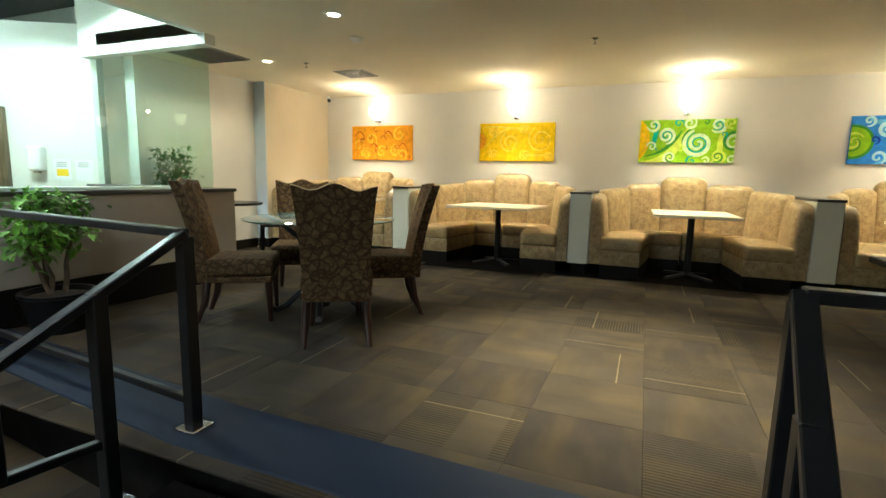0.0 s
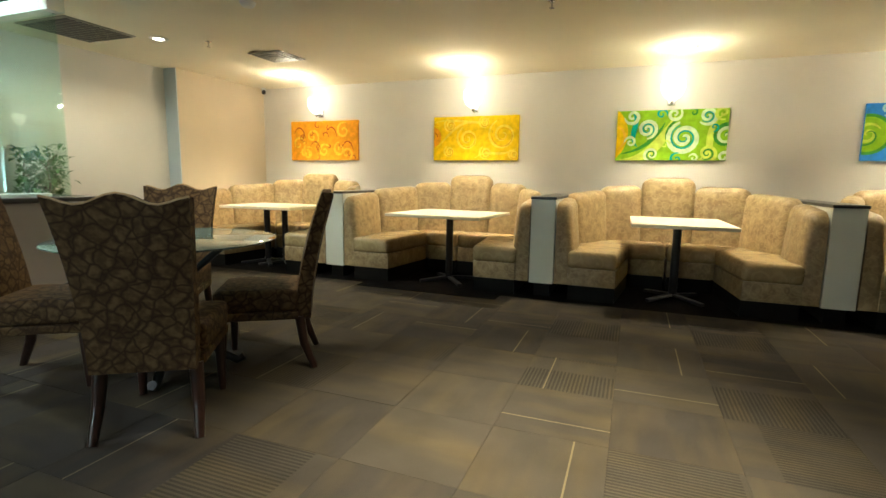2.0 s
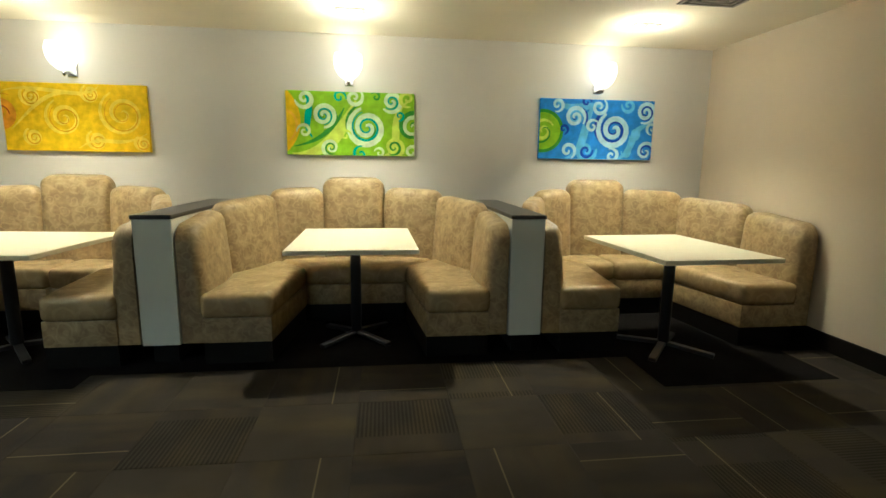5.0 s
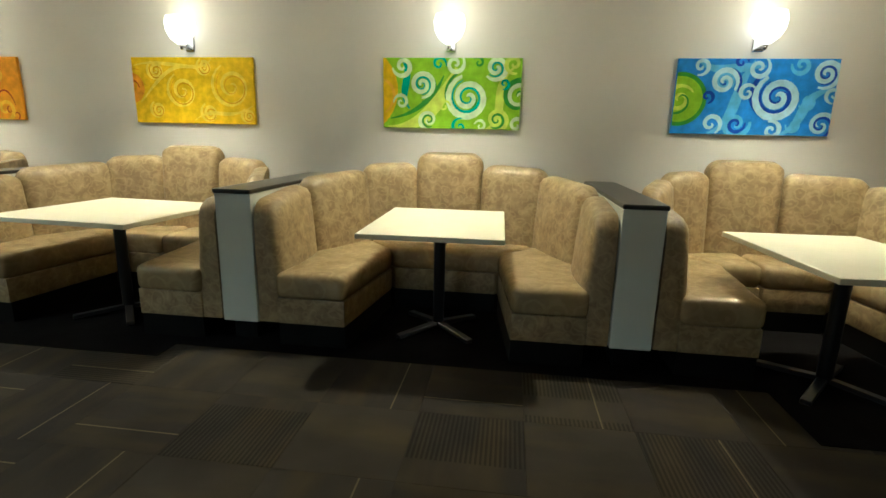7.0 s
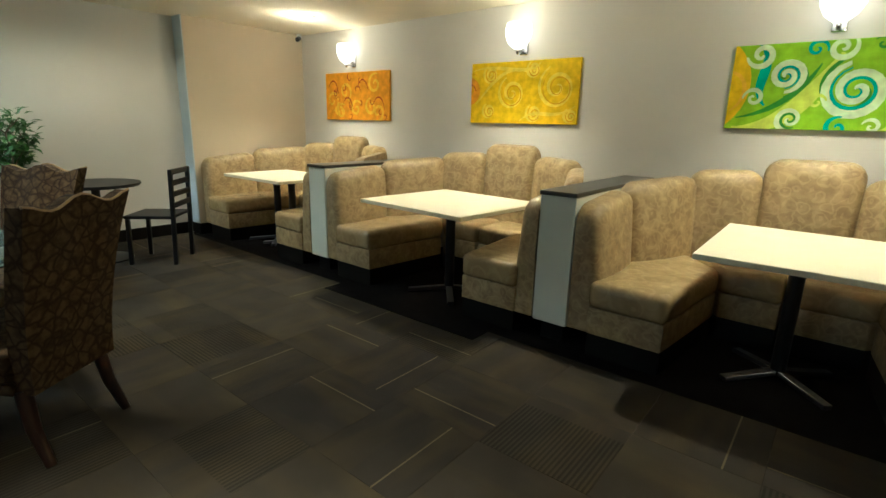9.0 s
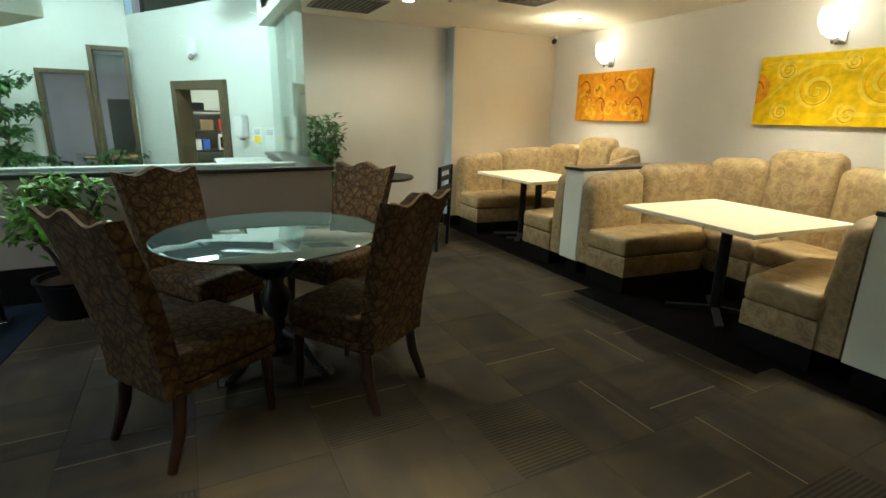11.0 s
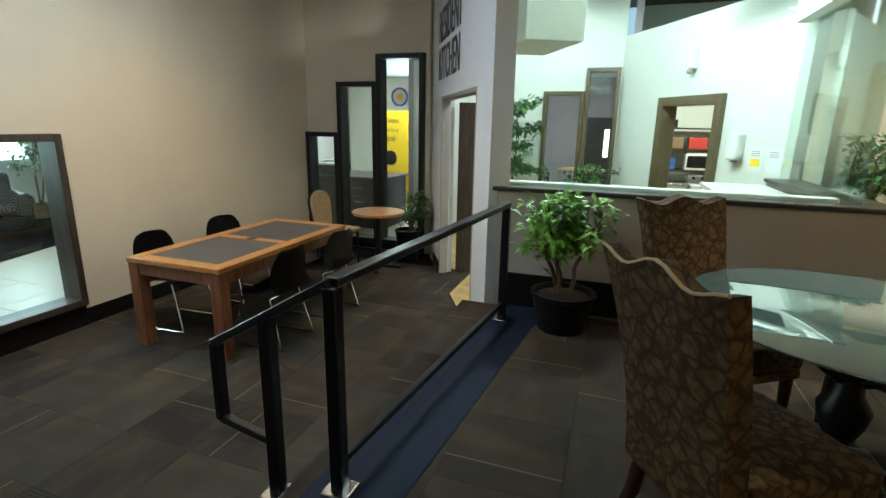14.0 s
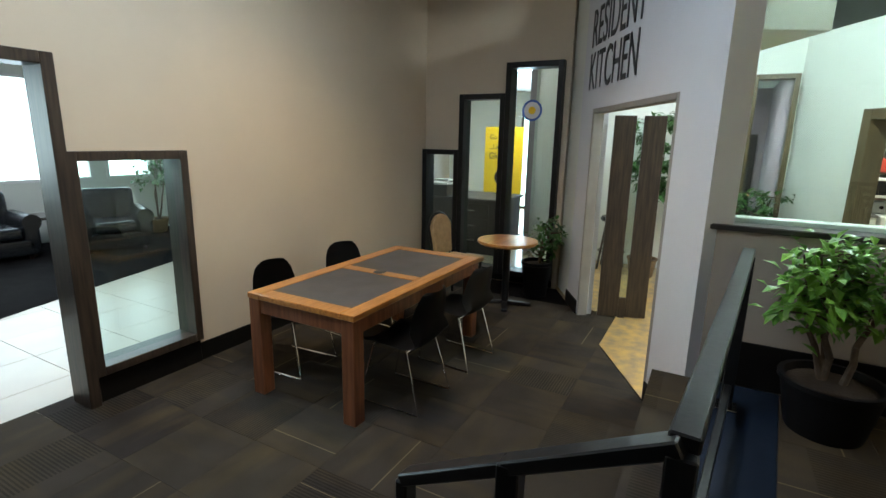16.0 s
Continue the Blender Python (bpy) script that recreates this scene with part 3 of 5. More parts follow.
struct("wall_reception", wall_bm((-6.6, -9.36), (-6.6, -7.44), LOW, HIGH, 0.15, [(0.0, 0.55, -0.3, 1.23), (0.55, 1.17, -0.3, 1.92), (1.17, 1.85, -0.3, 2.27)]), "wall_tan", "beige painted wall with three stepped windows", "wall")
w = thing("window_3", "three stepped dark framed windows to the reception", "window", kind="structure")
for y0, y1, top in ((-9.36, -8.82, 1.23), (-8.82, -8.20, 1.92), (-8.20, -7.50, 2.27)):
    frame_parts(w, (-6.62, y0), (-6.62, y1), -0.34, top, 0.065, 0.22, "black", "glass")
bb = bmesh.new()
box(bb, -6.6, -3.04, -9.36, -9.345, LOW, LOW + 0.15, 0.003, 1)
box(bb, -3.04, -2.26, -9.36, -9.335, LOW, -0.25, 0.003, 1)
box(bb, -0.9, XE, -9.36, -9.345, LOW, LOW + 0.15, 0.003, 1)
box(bb, -6.6, -6.585, -9.345, -7.5, LOW, -0.35, 0.003, 1)
for u0, u1 in ((-0.02, 0.40), (2.20, 2.71)):
    m = Matrix.Translation((*PW, 0)) @ Matrix.Rotation(A30, 4, "Z")
    box(bb, u0, u1, -0.018, -0.001, LOW, LOW + 0.15, 0.003, 1, m=m)
struct("baseboard_lower", bb, "black_base", "dark baseboard round the lower room", "baseboard")
dd = thing("door_frame_3", "pale steel track frame of the kitchen doorway", "door frame", kind="structure")
frame_parts(dd, slant(0.40, 0.05), slant(2.20, 0.05), LOW, 1.68, 0.045, 0.10, "vent", skip_sill=True)

# folded accordion door standing at the west jamb
fd = thing("folding_door", "dark wooden panelled door folded back into the kitchen", "door")
for i in range(2):
    a, b = slant(0.47 + 0.05 * i, 0.20 + 0.27 * i), slant(0.51 + 0.05 * i, 0.40 + 0.27 * i)
    part("panel", bar(bmesh.new(), (*a, 0.60), (*b, 0.60), 0.035, 2.04), "dark_frame", fd)
    if i == 0:
        c = slant(0.52, 0.47)
        part("glass_strip", bar(bmesh.new(), (*b, 0.60), (*c, 0.60), 0.008, 1.96), "glass", fd, "clear glass strip").visible_shadow = False
        part("kick_rail", bar(bmesh.new(), (*b, LOW + 0.12), (*c, LOW + 0.12), 0.03, 0.22), "dark_frame", fd)


# wall lettering
def lettering(text, size, sx, material, name="lettering"):
    cu = bpy.data.curves.new(name, "FONT")
    cu.body, cu.size, cu.extrude = text, size, 0.002
    tmp = new(name, cu)
    me = bpy.data.meshes.new_from_object(tmp.evaluated_get(bpy.context.evaluated_depsgraph_get()))
    bpy.data.objects.remove(tmp)
    me.transform(Matrix.Diagonal((sx, 1, 1, 1)))
    me.materials.clear()
    me.materials.append(M[material])
    return me


sg = thing("wall_sign", "large black vinyl letters on the kitchen wall", "sign", at=(*slant(0.20, -0.006), 0), rz=math.degrees(A30))
for text, z, sx in (("RESIDENT", 2.27, 0.60), ("KITCHEN", 1.87, 0.60)):
    ob = new("lettering", lettering(text, 0.50, sx, "letter"))
    ob.parent = sg
    ob.matrix_local = pose(0, 0, z, 90, 0, 0)


# ---- railings ----
def railing(name, posts, top, bottom, label, slope=None, extra=()):
    r = thing(name, label, "railing")
    for a, b in zip(top, top[1:]):
        part("handrail", bar(bmesh.new(), a, b, 0.055, 0.035), "rail", r)
    for a, b in bottom:
        part("bottom_rail", bar(bmesh.new(), a, b, 0.035, 0.035), "rail", r)
    for x, y, z0, z1 in posts:
        p = part("post", bx(x - 0.027, x + 0.027, y - 0.027, y + 0.027, z0, z1, 0.004, 1), "rail", r)
        part("base_plate", bx(x - 0.055, x + 0.055, y - 0.055, y + 0.055, z0, z0 + 0.012, 0.004, 1), "steel", p)
    return r


RY = -5.86
RF = -5.67       # far end of the platform railing
railing("railing", [(-1.58, RY, 0.006, 0.83), (-3.50, RF, 0.006, 0.83), (-1.63, -6.19, -0.147, 0.66)],
        [(-3.53, RF, 0.845), (-1.58, RY, 0.845), (-1.68, -6.50, 0.47), (-1.68, -6.50, 0.11)],
        [((-3.50, RF, 0.13), (-1.58, RY, 0.13)), ((-1.63, -6.19, 0.10), (-1.68, -6.51, 0.11))],
        "black steel railing along the platform edge and down the steps")
railing("railing", [(0.51, RY, 0.006, 0.81), (2.3, RY, 0.006, 0.81), (3.9, RY, 0.006, 0.81), (0.465, -6.19, -0.147, 0.64)],
        [(3.95, RY, 0.825), (0.51, RY, 0.825), (0.43, -6.50, 0.45), (0.43, -6.50, 0.11)],
        [((3.9, RY, 0.13), (0.55, RY, 0.13)), ((0.465, -6.19, 0.10), (0.43, -6.51, 0.11))],
        "black steel railing with a sloping handrail beside the steps")


# ---- booths ----
def panel_bm(p0, p1, z0, za, zb, t=0.12, r=0.11, edge=0.055, bulge=0.035, lean=0.05):
    """A puffed upholstered panel from p0 to p1 whose rounded top runs from za to zb; it swells to the right of the line."""
    p0, p1 = Vector((*p0, 0)), Vector((*p1, 0))
    d = p1 - p0
    n = d.length
    nu, nv = 16, 12
    bm = bmesh.new()
    front, back = [], []
    for j in range(nv + 1):
        f = 0.5 - 0.5 * math.cos(math.pi * j / nv) if j > nv / 2 else j / nv
        rf, rb = [], []
        for i in range(nu + 1):
            u = n * (0.5 - 0.5 * math.cos(math.pi * i / nu))
            side = min(u, n - u)
            top = za + (zb - za) * u / n - (r - math.sqrt(max(r * r - (r - side) ** 2, 0)) if side < r else 0)
            z = z0 + (top - z0) * f
            depth = min(side, top - z) / edge
            y = -(t - edge) - edge * math.sqrt(max(1 - (1 - min(depth, 1)) ** 2, 0)) - bulge * (1 - (2 * u / n - 1) ** 2) * math.sin(math.pi * (0.25 + 0.75 * f)) - lean * (1 - f)
            rf.append(bm.verts.new((u, y, z)))
            rb.append(bm.verts.new((u, 0, z)))
        front.append(rf)
        back.append(rb)
    for j in range(nv):
        for i in range(nu):
            bm.faces.new((front[j][i], front[j][i + 1], front[j + 1][i + 1], front[j + 1][i]))
        for i, flip in ((0, 1), (nu, 0)):
            q = (front[j][i], front[j + 1][i], back[j + 1][i], back[j][i])
            bm.faces.new(q if flip else q[::-1])
    for i in range(nu):
        bm.faces.new((front[nv][i], front[nv][i + 1], back[nv][i + 1], back[nv][i]))
        bm.faces.new((front[0][i + 1], front[0][i], back[0][i], back[0][i + 1]))
    bm.faces.new([row[0] for row in back] + back[nv][1:] + [row[nu] for row in back[:-1]][::-1] + back[0][1:nu][::-1])
    bmesh.ops.remove_doubles(bm, verts=bm.verts, dist=1e-5)
    bmesh.ops.recalc_face_normals(bm, faces=bm.faces)
    m = Matrix.Translation(p0) @ Matrix.Rotation(math.atan2(d.y, d.x), 4, "Z")
    bmesh.ops.transform(bm, matrix=m, verts=bm.verts)
    return bm


def booth(xl, xr, xc, label):
    b = thing("booth_bench", label, "booth bench", "booths along the wall", at=((xl + xr) / 2, -0.7, 0))
    inv = pose(-(xl + xr) / 2, 0.7, 0)

    def add(name, bm, material, lab="", smooth=True):
        bmesh.ops.transform(bm, matrix=inv, verts=bm.verts)
        return part(name, bm, material, b, lab, smooth)

    yf, yb = -1.44, 0.0
    L7 = [(xl, yf), (xl, -0.80), (xl + 0.28, -0.16), (xc - 0.28, -0.02), (xc + 0.28, -0.02), (xr - 0.28, -0.16), (xr, -0.80), (xr, yf)]
    tops = ((0.89, 0.95), (0.98, 1.02), (1.06, 1.08), (1.165, 1.165), (1.08, 1.06), (1.02, 0.98), (0.95, 0.89))
    for (a, c, z) in zip(L7, L7[1:], tops):
        d = Vector((c[0] - a[0], c[1] - a[1])).normalized() * 0.006
        add("backrest_panel", panel_bm((a[0] + d.x, a[1] + d.y), (c[0] - d.x, c[1] - d.y), 0.14 if a[1] == yf or c[1] == yf else 0.30, *z), "booth")
    iw = 0.56
    left = [(xl + 0.12, yf - 0.02), (xl + iw, yf - 0.02), (xl + iw + 0.10, -0.62), (xl + 0.36, -0.28), (xl + 0.12, -0.80)]
    right = [(xr - 0.12, yf - 0.02), (xr - 0.12, -0.80), (xr - 0.36, -0.28), (xr - iw - 0.10, -0.62), (xr - iw, yf - 0.02)]
    bl = [(xl + 0.37, -0.27), (xl + iw + 0.11, -0.61), (xc - 0.005, -0.61), (xc - 0.005, -0.14)]
    br = [(xr - 0.37, -0.27), (xc + 0.005, -0.14), (xc + 0.005, -0.61), (xr - iw - 0.11, -0.61)]

    def shrink(pts, s):
        cx, cy = sum(p[0] for p in pts) / len(pts), sum(p[1] for p in pts) / len(pts)
        return [(cx + (x - cx) * s, cy + (y - cy) * s) for x, y in pts]

    for pts in (left, bl, br, right):
        add("seat_cushion", prism(bmesh.new(), pts, 0.300, 0.465, 0.055, 4), "booth_seat")
    for pts in (left, bl, br, right):
        add("seat_base", prism(bmesh.new(), shrink(pts, 0.975), 0.14, 0.306, 0.01, 2), "booth")
        add("plinth", prism(bmesh.new(), shrink(pts, 0.955), 0.0, 0.139), "black_base", smooth=False)
    return b


PARTS_X = ((-2.98, -2.77), (-0.66, -0.45), (1.70, 1.91))
BOOTHS = ((-5.03, -3.0, -4.0), (-2.75, -0.68, -1.71), (-0.43, 1.68, 0.585), (1.93, 3.97, 2.86))
for xl, xr, xc in BOOTHS:
    booth(xl, xr, xc, "U-shaped gold patterned fabric booth bench with padded panels")
for x0, x1 in PARTS_X:
    p = thing("booth_partition", "cream laminate partition with a black cap between booths", "partition", "booth partitions", at=((x0 + x1) / 2, -0.7, 0))
    h = (x1 - x0) / 2
    part("panel", bx(-h - 0.010, h + 0.010, -0.735, 0.70, 0.13, 0.935, 0.004, 1), "partition", p)
    part("cap", bx(-h - 0.016, h + 0.016, -0.750, 0.71, 0.936, 0.962, 0.005, 1), "cap", p)
    part("plinth", bx(-h + 0.03, h - 0.03, -0.68, 0.70, 0.0, 0.129), "black_base", p)


def pedestal_table(x, y, w, d, label, rz=0, posts=(0,)):
    t = thing("booth_table", label, "table", "booth tables", at=(x, y, 0), rz=rz)
    part("tabletop", bx(-w / 2, w / 2, -d / 2, d / 2, 0.722, 0.752, 0.006, 2), "tabletop", t)
    for px in posts:
        part("column", cyl(bmesh.new(), (px, 0, 0.03), (px, 0, 0.70), 0.038, n=20), "black", t, smooth=True)
        part("mount_plate", bx(px - 0.15, px + 0.15, -0.15, 0.15, 0.70, 0.721, 0.004, 1), "black", t)
        for k in range(4):
            a = math.radians(45 + 90 * k)
            part("foot", bar(bmesh.new(), (px + 0.03 * math.cos(a), 0.03 * math.sin(a), 0.045), (px + 0.33 * math.cos(a), 0.33 * math.sin(a), 0.018), 0.05, 0.026), "gunmetal", t)
    return t


pedestal_table(-4.02, -1.02, 1.05, 0.80, "cream laminate table on two black pedestals", posts=(-0.14, 0.14))
pedestal_table(-1.62, -1.10, 1.05, 0.98, "cream laminate square table on a black pedestal", rz=-4)
pedestal_table(0.64, -1.00, 0.84, 1.08, "cream laminate table on a black cross-foot pedestal", rz=1)
pedestal_table(2.84, -1.43, 0.80, 1.06, "cream laminate table on a black pedestal foot", rz=3)


# ---- paintings ----
def spiral(cx, cz, r, turns, start, width, n=36, grow=1.0):
    """A flat tapering scroll in the x-z plane: a strip from the rim inward."""
    bm = bmesh.new()
    prev = None
    for i in range(n + 1):
        f = i / n
        a = start + turns * math.tau * f * grow
        rr = r * (1 - 0.93 * f)
        w_ = width * (1 - 0.55 * f) * (0.25 + 0.75 * min(1, 8 * (1 - f), 5 * f + 0.1))
        c, s = math.cos(a), math.sin(a)
        pair = (bm.verts.new((cx + (rr + w_) * c, 0, cz + (rr + w_) * s)), bm.verts.new((cx + max(rr - w_, 0.002) * c, 0, cz + max(rr - w_, 0.002) * s)))
        if prev:
            bm.faces.new((prev[0], prev[1], pair[1], pair[0]))
        prev = pair
    return bm


def ribbon(p, width, n=30):
    """A flat tapered brush stroke along a cubic curve through the four points p."""
    bm = bmesh.new()
    prev = None
    q = [Vector((x, 0, z)) for x, z in p]
    for i in range(n + 1):
        t = i / n
        c = q[0] * (1 - t) ** 3 + 3 * q[1] * t * (1 - t) ** 2 + 3 * q[2] * t * t * (1 - t) + q[3] * t ** 3
        d = (3 * (q[1] - q[0]) * (1 - t) ** 2 + 6 * (q[2] - q[1]) * t * (1 - t) + 3 * (q[3] - q[2]) * t * t).normalized()
        w_ = width * (0.15 + 0.85 * math.sin(math.pi * min(max(t, 0.02), 0.98)))
        nrm = Vector((-d.z, 0, d.x)) * w_
        pair = (bm.verts.new(c + nrm), bm.verts.new(c - nrm))
        if prev:
            bm.faces.new((prev[0], prev[1], pair[1], pair[0]))
        prev = pair
    return bm


def disc(cx, cz, r):
    bm = bmesh.new()
    bm.faces.new([bm.verts.new((cx + r * math.cos(math.tau * i / 40), 0, cz + r * math.sin(math.tau * i / 40))) for i in range(40)])
    return bm


def clip_box(bm, w, h):
    for co, no in (((-w, 0, 0), (-1, 0, 0)), ((w, 0, 0), (1, 0, 0)), ((0, 0, -h), (0, 0, -1)), ((0, 0, h), (0, 0, 1))):
        bmesh.ops.bisect_plane(bm, geom=bm.verts[:] + bm.edges[:] + bm.faces[:], plane_co=co, plane_no=no, clear_outer=True)
    return bm


PW2, PH2 = 0.565, 0.277


def paint(name, color):
    return mat(name, color, 0.6, color2=tuple(c * 0.72 for c in color), scale=14, bump=0.15, bump_scale=120, spec=0.12)


def painting(x, ground, strokes, label):
    p = thing("painting", label, "painting", "paintings on the wall", at=(x, 0.0, 1.633))
    part("canvas", bx(-PW2, PW2, 0.0, 0.028, -PH2, PH2, 0.003, 1), paint("canvas_ground", ground), p)
    cols = {}
    for k, (kind, color, args) in enumerate(strokes):
        bm = spiral(*args) if kind == "s" else disc(*args) if kind == "d" else ribbon(*args)
        bmesh.ops.translate(bm, vec=(0, -0.0012 - 0.0003 * k, 0), verts=bm.verts)
        clip_box(bm, PW2 - 0.002, PH2 - 0.002)
        if not bm.faces:
            bm.free()
            continue
        if color not in cols:
            cols[color] = paint("brush_paint", color)
        part("brushwork", bm, cols[color], p)
    return p


random.seed(4)
OR, ORD, ORL = (0.90, 0.38, 0.02), (0.42, 0.06, 0.02), (0.96, 0.58, 0.05)
YE, YEL, YED = (0.92, 0.62, 0.005), (0.95, 0.72, 0.08), (0.80, 0.44, 0.005)
GR, GRL, GRD, TEAL, PALE = (0.30, 0.60, 0.02), (0.66, 0.82, 0.12), (0.06, 0.32, 0.04), (0.01, 0.42, 0.34), (0.70, 0.88, 0.56)
BL, BLD, BLL, BLP = (0.04, 0.27, 0.84), (0.010, 0.07, 0.52), (0.15, 0.52, 0.92), (0.50, 0.78, 0.94)

st = []
for k in range(8):
    st.append(("s", ORL, (random.uniform(-0.5, 0.5), random.uniform(-0.22, 0.22), random.uniform(0.07, 0.13), 1.4, random.uniform(0, 6), 0.022)))
for k in range(22):
    st.append(("s", ORD if k % 3 else OR, (random.uniform(-0.53, 0.53), random.uniform(-0.24, 0.24), random.uniform(0.035, 0.075), random.choice((0.8, 1.1, -0.9)), random.uniform(0, 6), 0.007)))
for k in range(4):
    x, z = -0.50 + 0.27 * k, 0.10 * (-1) ** k
    st.append(("r", ORD, (((x, z), (x + 0.06, z + 0.14), (x + 0.16, z + 0.10), (x + 0.19, z - 0.06)), 0.008)))
painting(-3.975, OR, st, "orange canvas painted with dark red scrolls")

st = [("d", OR, (-0.59, 0.02, 0.13)), ("s", ORD, (-0.59, 0.02, 0.08, 1.2, 0, 0.008)), ("s", YED, (-0.57, 0.06, 0.13, 1.0, 1, 0.012))]
for cx, cz, r in ((-0.10, 0.0, 0.15), (0.36, 0.04, 0.19), (-0.35, -0.16, 0.07), (0.14, -0.18, 0.08), (-0.34, 0.17, 0.08), (0.12, 0.2, 0.07), (0.5, -0.2, 0.06)):
    st.append(("s", YEL, (cx, cz, r, 2.0, 2.0, 0.020)))
    st.append(("s", YED, (cx + 0.012, cz - 0.01, r * 0.86, 1.9, 2.2, 0.006)))
for p4 in (((-0.5, -0.1), (-0.3, 0.1), (-0.2, 0.25), (0.05, 0.18)), ((0.0, -0.25), (0.2, -0.1), (0.3, -0.28), (0.55, -0.12)), ((-0.55, 0.2), (-0.3, 0.3), (0.1, 0.1), (0.2, 0.27))):
    st.append(("r", YEL, (p4, 0.016)))
painting(-1.702, YE, st, "yellow canvas painted with soft tonal scrolls")

st = [("d", YE, (-0.80, 0.02, 0.36)), ("s", ORL, (-0.62, 0.02, 0.19, 0.7, -1.2, 0.016))]
# broad dark and pale sweeps under the scrolls
for p4, c, wd in ((((-0.52, -0.27), (-0.20, -0.30), (-0.06, -0.02), (0.04, 0.20)), GRL, 0.055), (((-0.50, -0.20), (-0.25, -0.16), (-0.12, 0.00), (-0.06, 0.14)), GRD, 0.020),
                  (((-0.42, 0.28), (-0.28, 0.16), (-0.46, 0.00), (-0.34, -0.12)), TEAL, 0.030), (((0.28, -0.28), (0.50, -0.22), (0.30, 0.08), (0.50, 0.20)), GRL, 0.034)):
    st.append(("r", c, (p4, wd)))
for cx, cz, r, c, wd, tn in ((0.14, -0.03, 0.215, GRD, 0.022, 0.9), (0.14, -0.03, 0.175, PALE, 0.038, 2.1), (0.14, -0.03, 0.142, TEAL, 0.013, 1.9), (-0.24, 0.07, 0.135, GRD, 0.020, 1.0), (-0.24, 0.07, 0.105, PALE, 0.028, 1.9),
                         (-0.24, 0.07, 0.080, TEAL, 0.010, 1.6), (0.55, -0.02, 0.155, GRD, 0.032, 1.6), (0.55, -0.02, 0.115, PALE, 0.020, 1.6), (-0.40, 0.21, 0.085, PALE, 0.022, 1.5), (0.36, 0.20, 0.095, PALE, 0.026, 1.7),
                         (0.36, 0.20, 0.070, TEAL, 0.010, 1.4), (0.38, -0.20, 0.095, GRL, 0.026, 1.7), (0.38, -0.20, 0.070, GRD, 0.012, 1.5), (-0.18, -0.21, 0.085, PALE, 0.022, -1.5), (-0.18, -0.21, 0.060, GRD, 0.010, -1.4),
                         (0.03, 0.23, 0.080, PALE, 0.020, -1.5), (-0.41, -0.07, 0.065, PALE, 0.016, -1.4), (0.08, -0.26, 0.070, TEAL, 0.016, 1.3), (-0.10, 0.23, 0.060, TEAL, 0.014, 1.3), (0.50, 0.23, 0.075, GRL, 0.020, -1.4),
                         (0.54, -0.24, 0.070, PALE, 0.018, 1.3), (0.25, -0.25, 0.050, PALE, 0.013, -1.2), (-0.05, -0.10, 0.050, GRL, 0.013, 1.2), (0.43, 0.08, 0.045, TEAL, 0.012, 1.2), (0.22, 0.24, 0.045, GRD, 0.012, -1.2)):
    st.append(("s", c, (cx, cz, r, tn, 0.6 + 9 * cx, wd)))
painting(0.567, GR, st, "green canvas with a yellow disc and pale scrolls")

st = [("d", GRD, (-0.53, -0.02, 0.20)), ("d", GR, (-0.53, -0.02, 0.17)), ("s", GRL, (-0.53, -0.02, 0.11, 1.6, 0.5, 0.020)), ("s", GRD, (-0.53, -0.02, 0.17, 1.0, 2.0, 0.012))]
for p4, c, wd in ((((-0.30, -0.27), (-0.08, -0.22), (-0.16, 0.06), (-0.02, 0.26)), BLL, 0.040), (((0.20, -0.28), (0.44, -0.20), (0.28, 0.04), (0.56, 0.06)), BLL, 0.036),
                  (((-0.42, 0.26), (-0.26, 0.14), (-0.10, 0.24), (0.06, 0.22)), BLL, 0.034)):
    st.append(("r", c, (p4, wd)))
for cx, cz, r, c, wd, tn in ((0.17, 0.0, 0.215, BLD, 0.026, 0.95), (0.17, 0.0, 0.170, BLP, 0.038, 2.1), (0.17, 0.0, 0.135, BLD, 0.013, 1.8), (-0.22, 0.11, 0.125, BLD, 0.020, 1.0), (-0.22, 0.11, 0.100, BLP, 0.026, 1.8), (-0.22, 0.11, 0.072, BLL, 0.010, 1.5),
                         (0.48, 0.17, 0.105, BLP, 0.024, 2.0), (0.48, 0.17, 0.078, BLD, 0.010, 1.6), (0.50, -0.20, 0.165, BLP, 0.020, 0.9), (0.50, -0.20, 0.120, BLP, 0.020, 1.6), (0.50, -0.20, 0.090, BLD, 0.012, 1.4), (-0.10, -0.20, 0.105, BLL, 0.030, -1.4),
                         (-0.10, -0.20, 0.070, BLD, 0.016, -1.3), (-0.28, -0.20, 0.080, BLP, 0.020, 1.3), (0.01, 0.21, 0.080, BLP, 0.020, -1.5), (0.38, -0.03, 0.060, BLL, 0.018, 1.4), (-0.05, 0.03, 0.065, BLP, 0.018, 1.3), (0.16, -0.24, 0.070, BLP, 0.020, -1.4),
                         (0.30, 0.23, 0.070, BLL, 0.020, 1.4), (-0.40, 0.22, 0.065, BLP, 0.018, 1.4), (0.31, -0.20, 0.055, BLL, 0.015, 1.3), (-0.33, 0.00, 0.050, BLD, 0.015, 1.2), (0.55, 0.02, 0.060, BLP, 0.016, -1.3), (-0.12, 0.25, 0.050, BLD, 0.014, 1.2)):
    st.append(("s", c, (cx, cz, r, tn, 0.9 + 7 * cx, wd)))
painting(2.87, BL, st, "blue canvas with a green disc and pale scrolls")

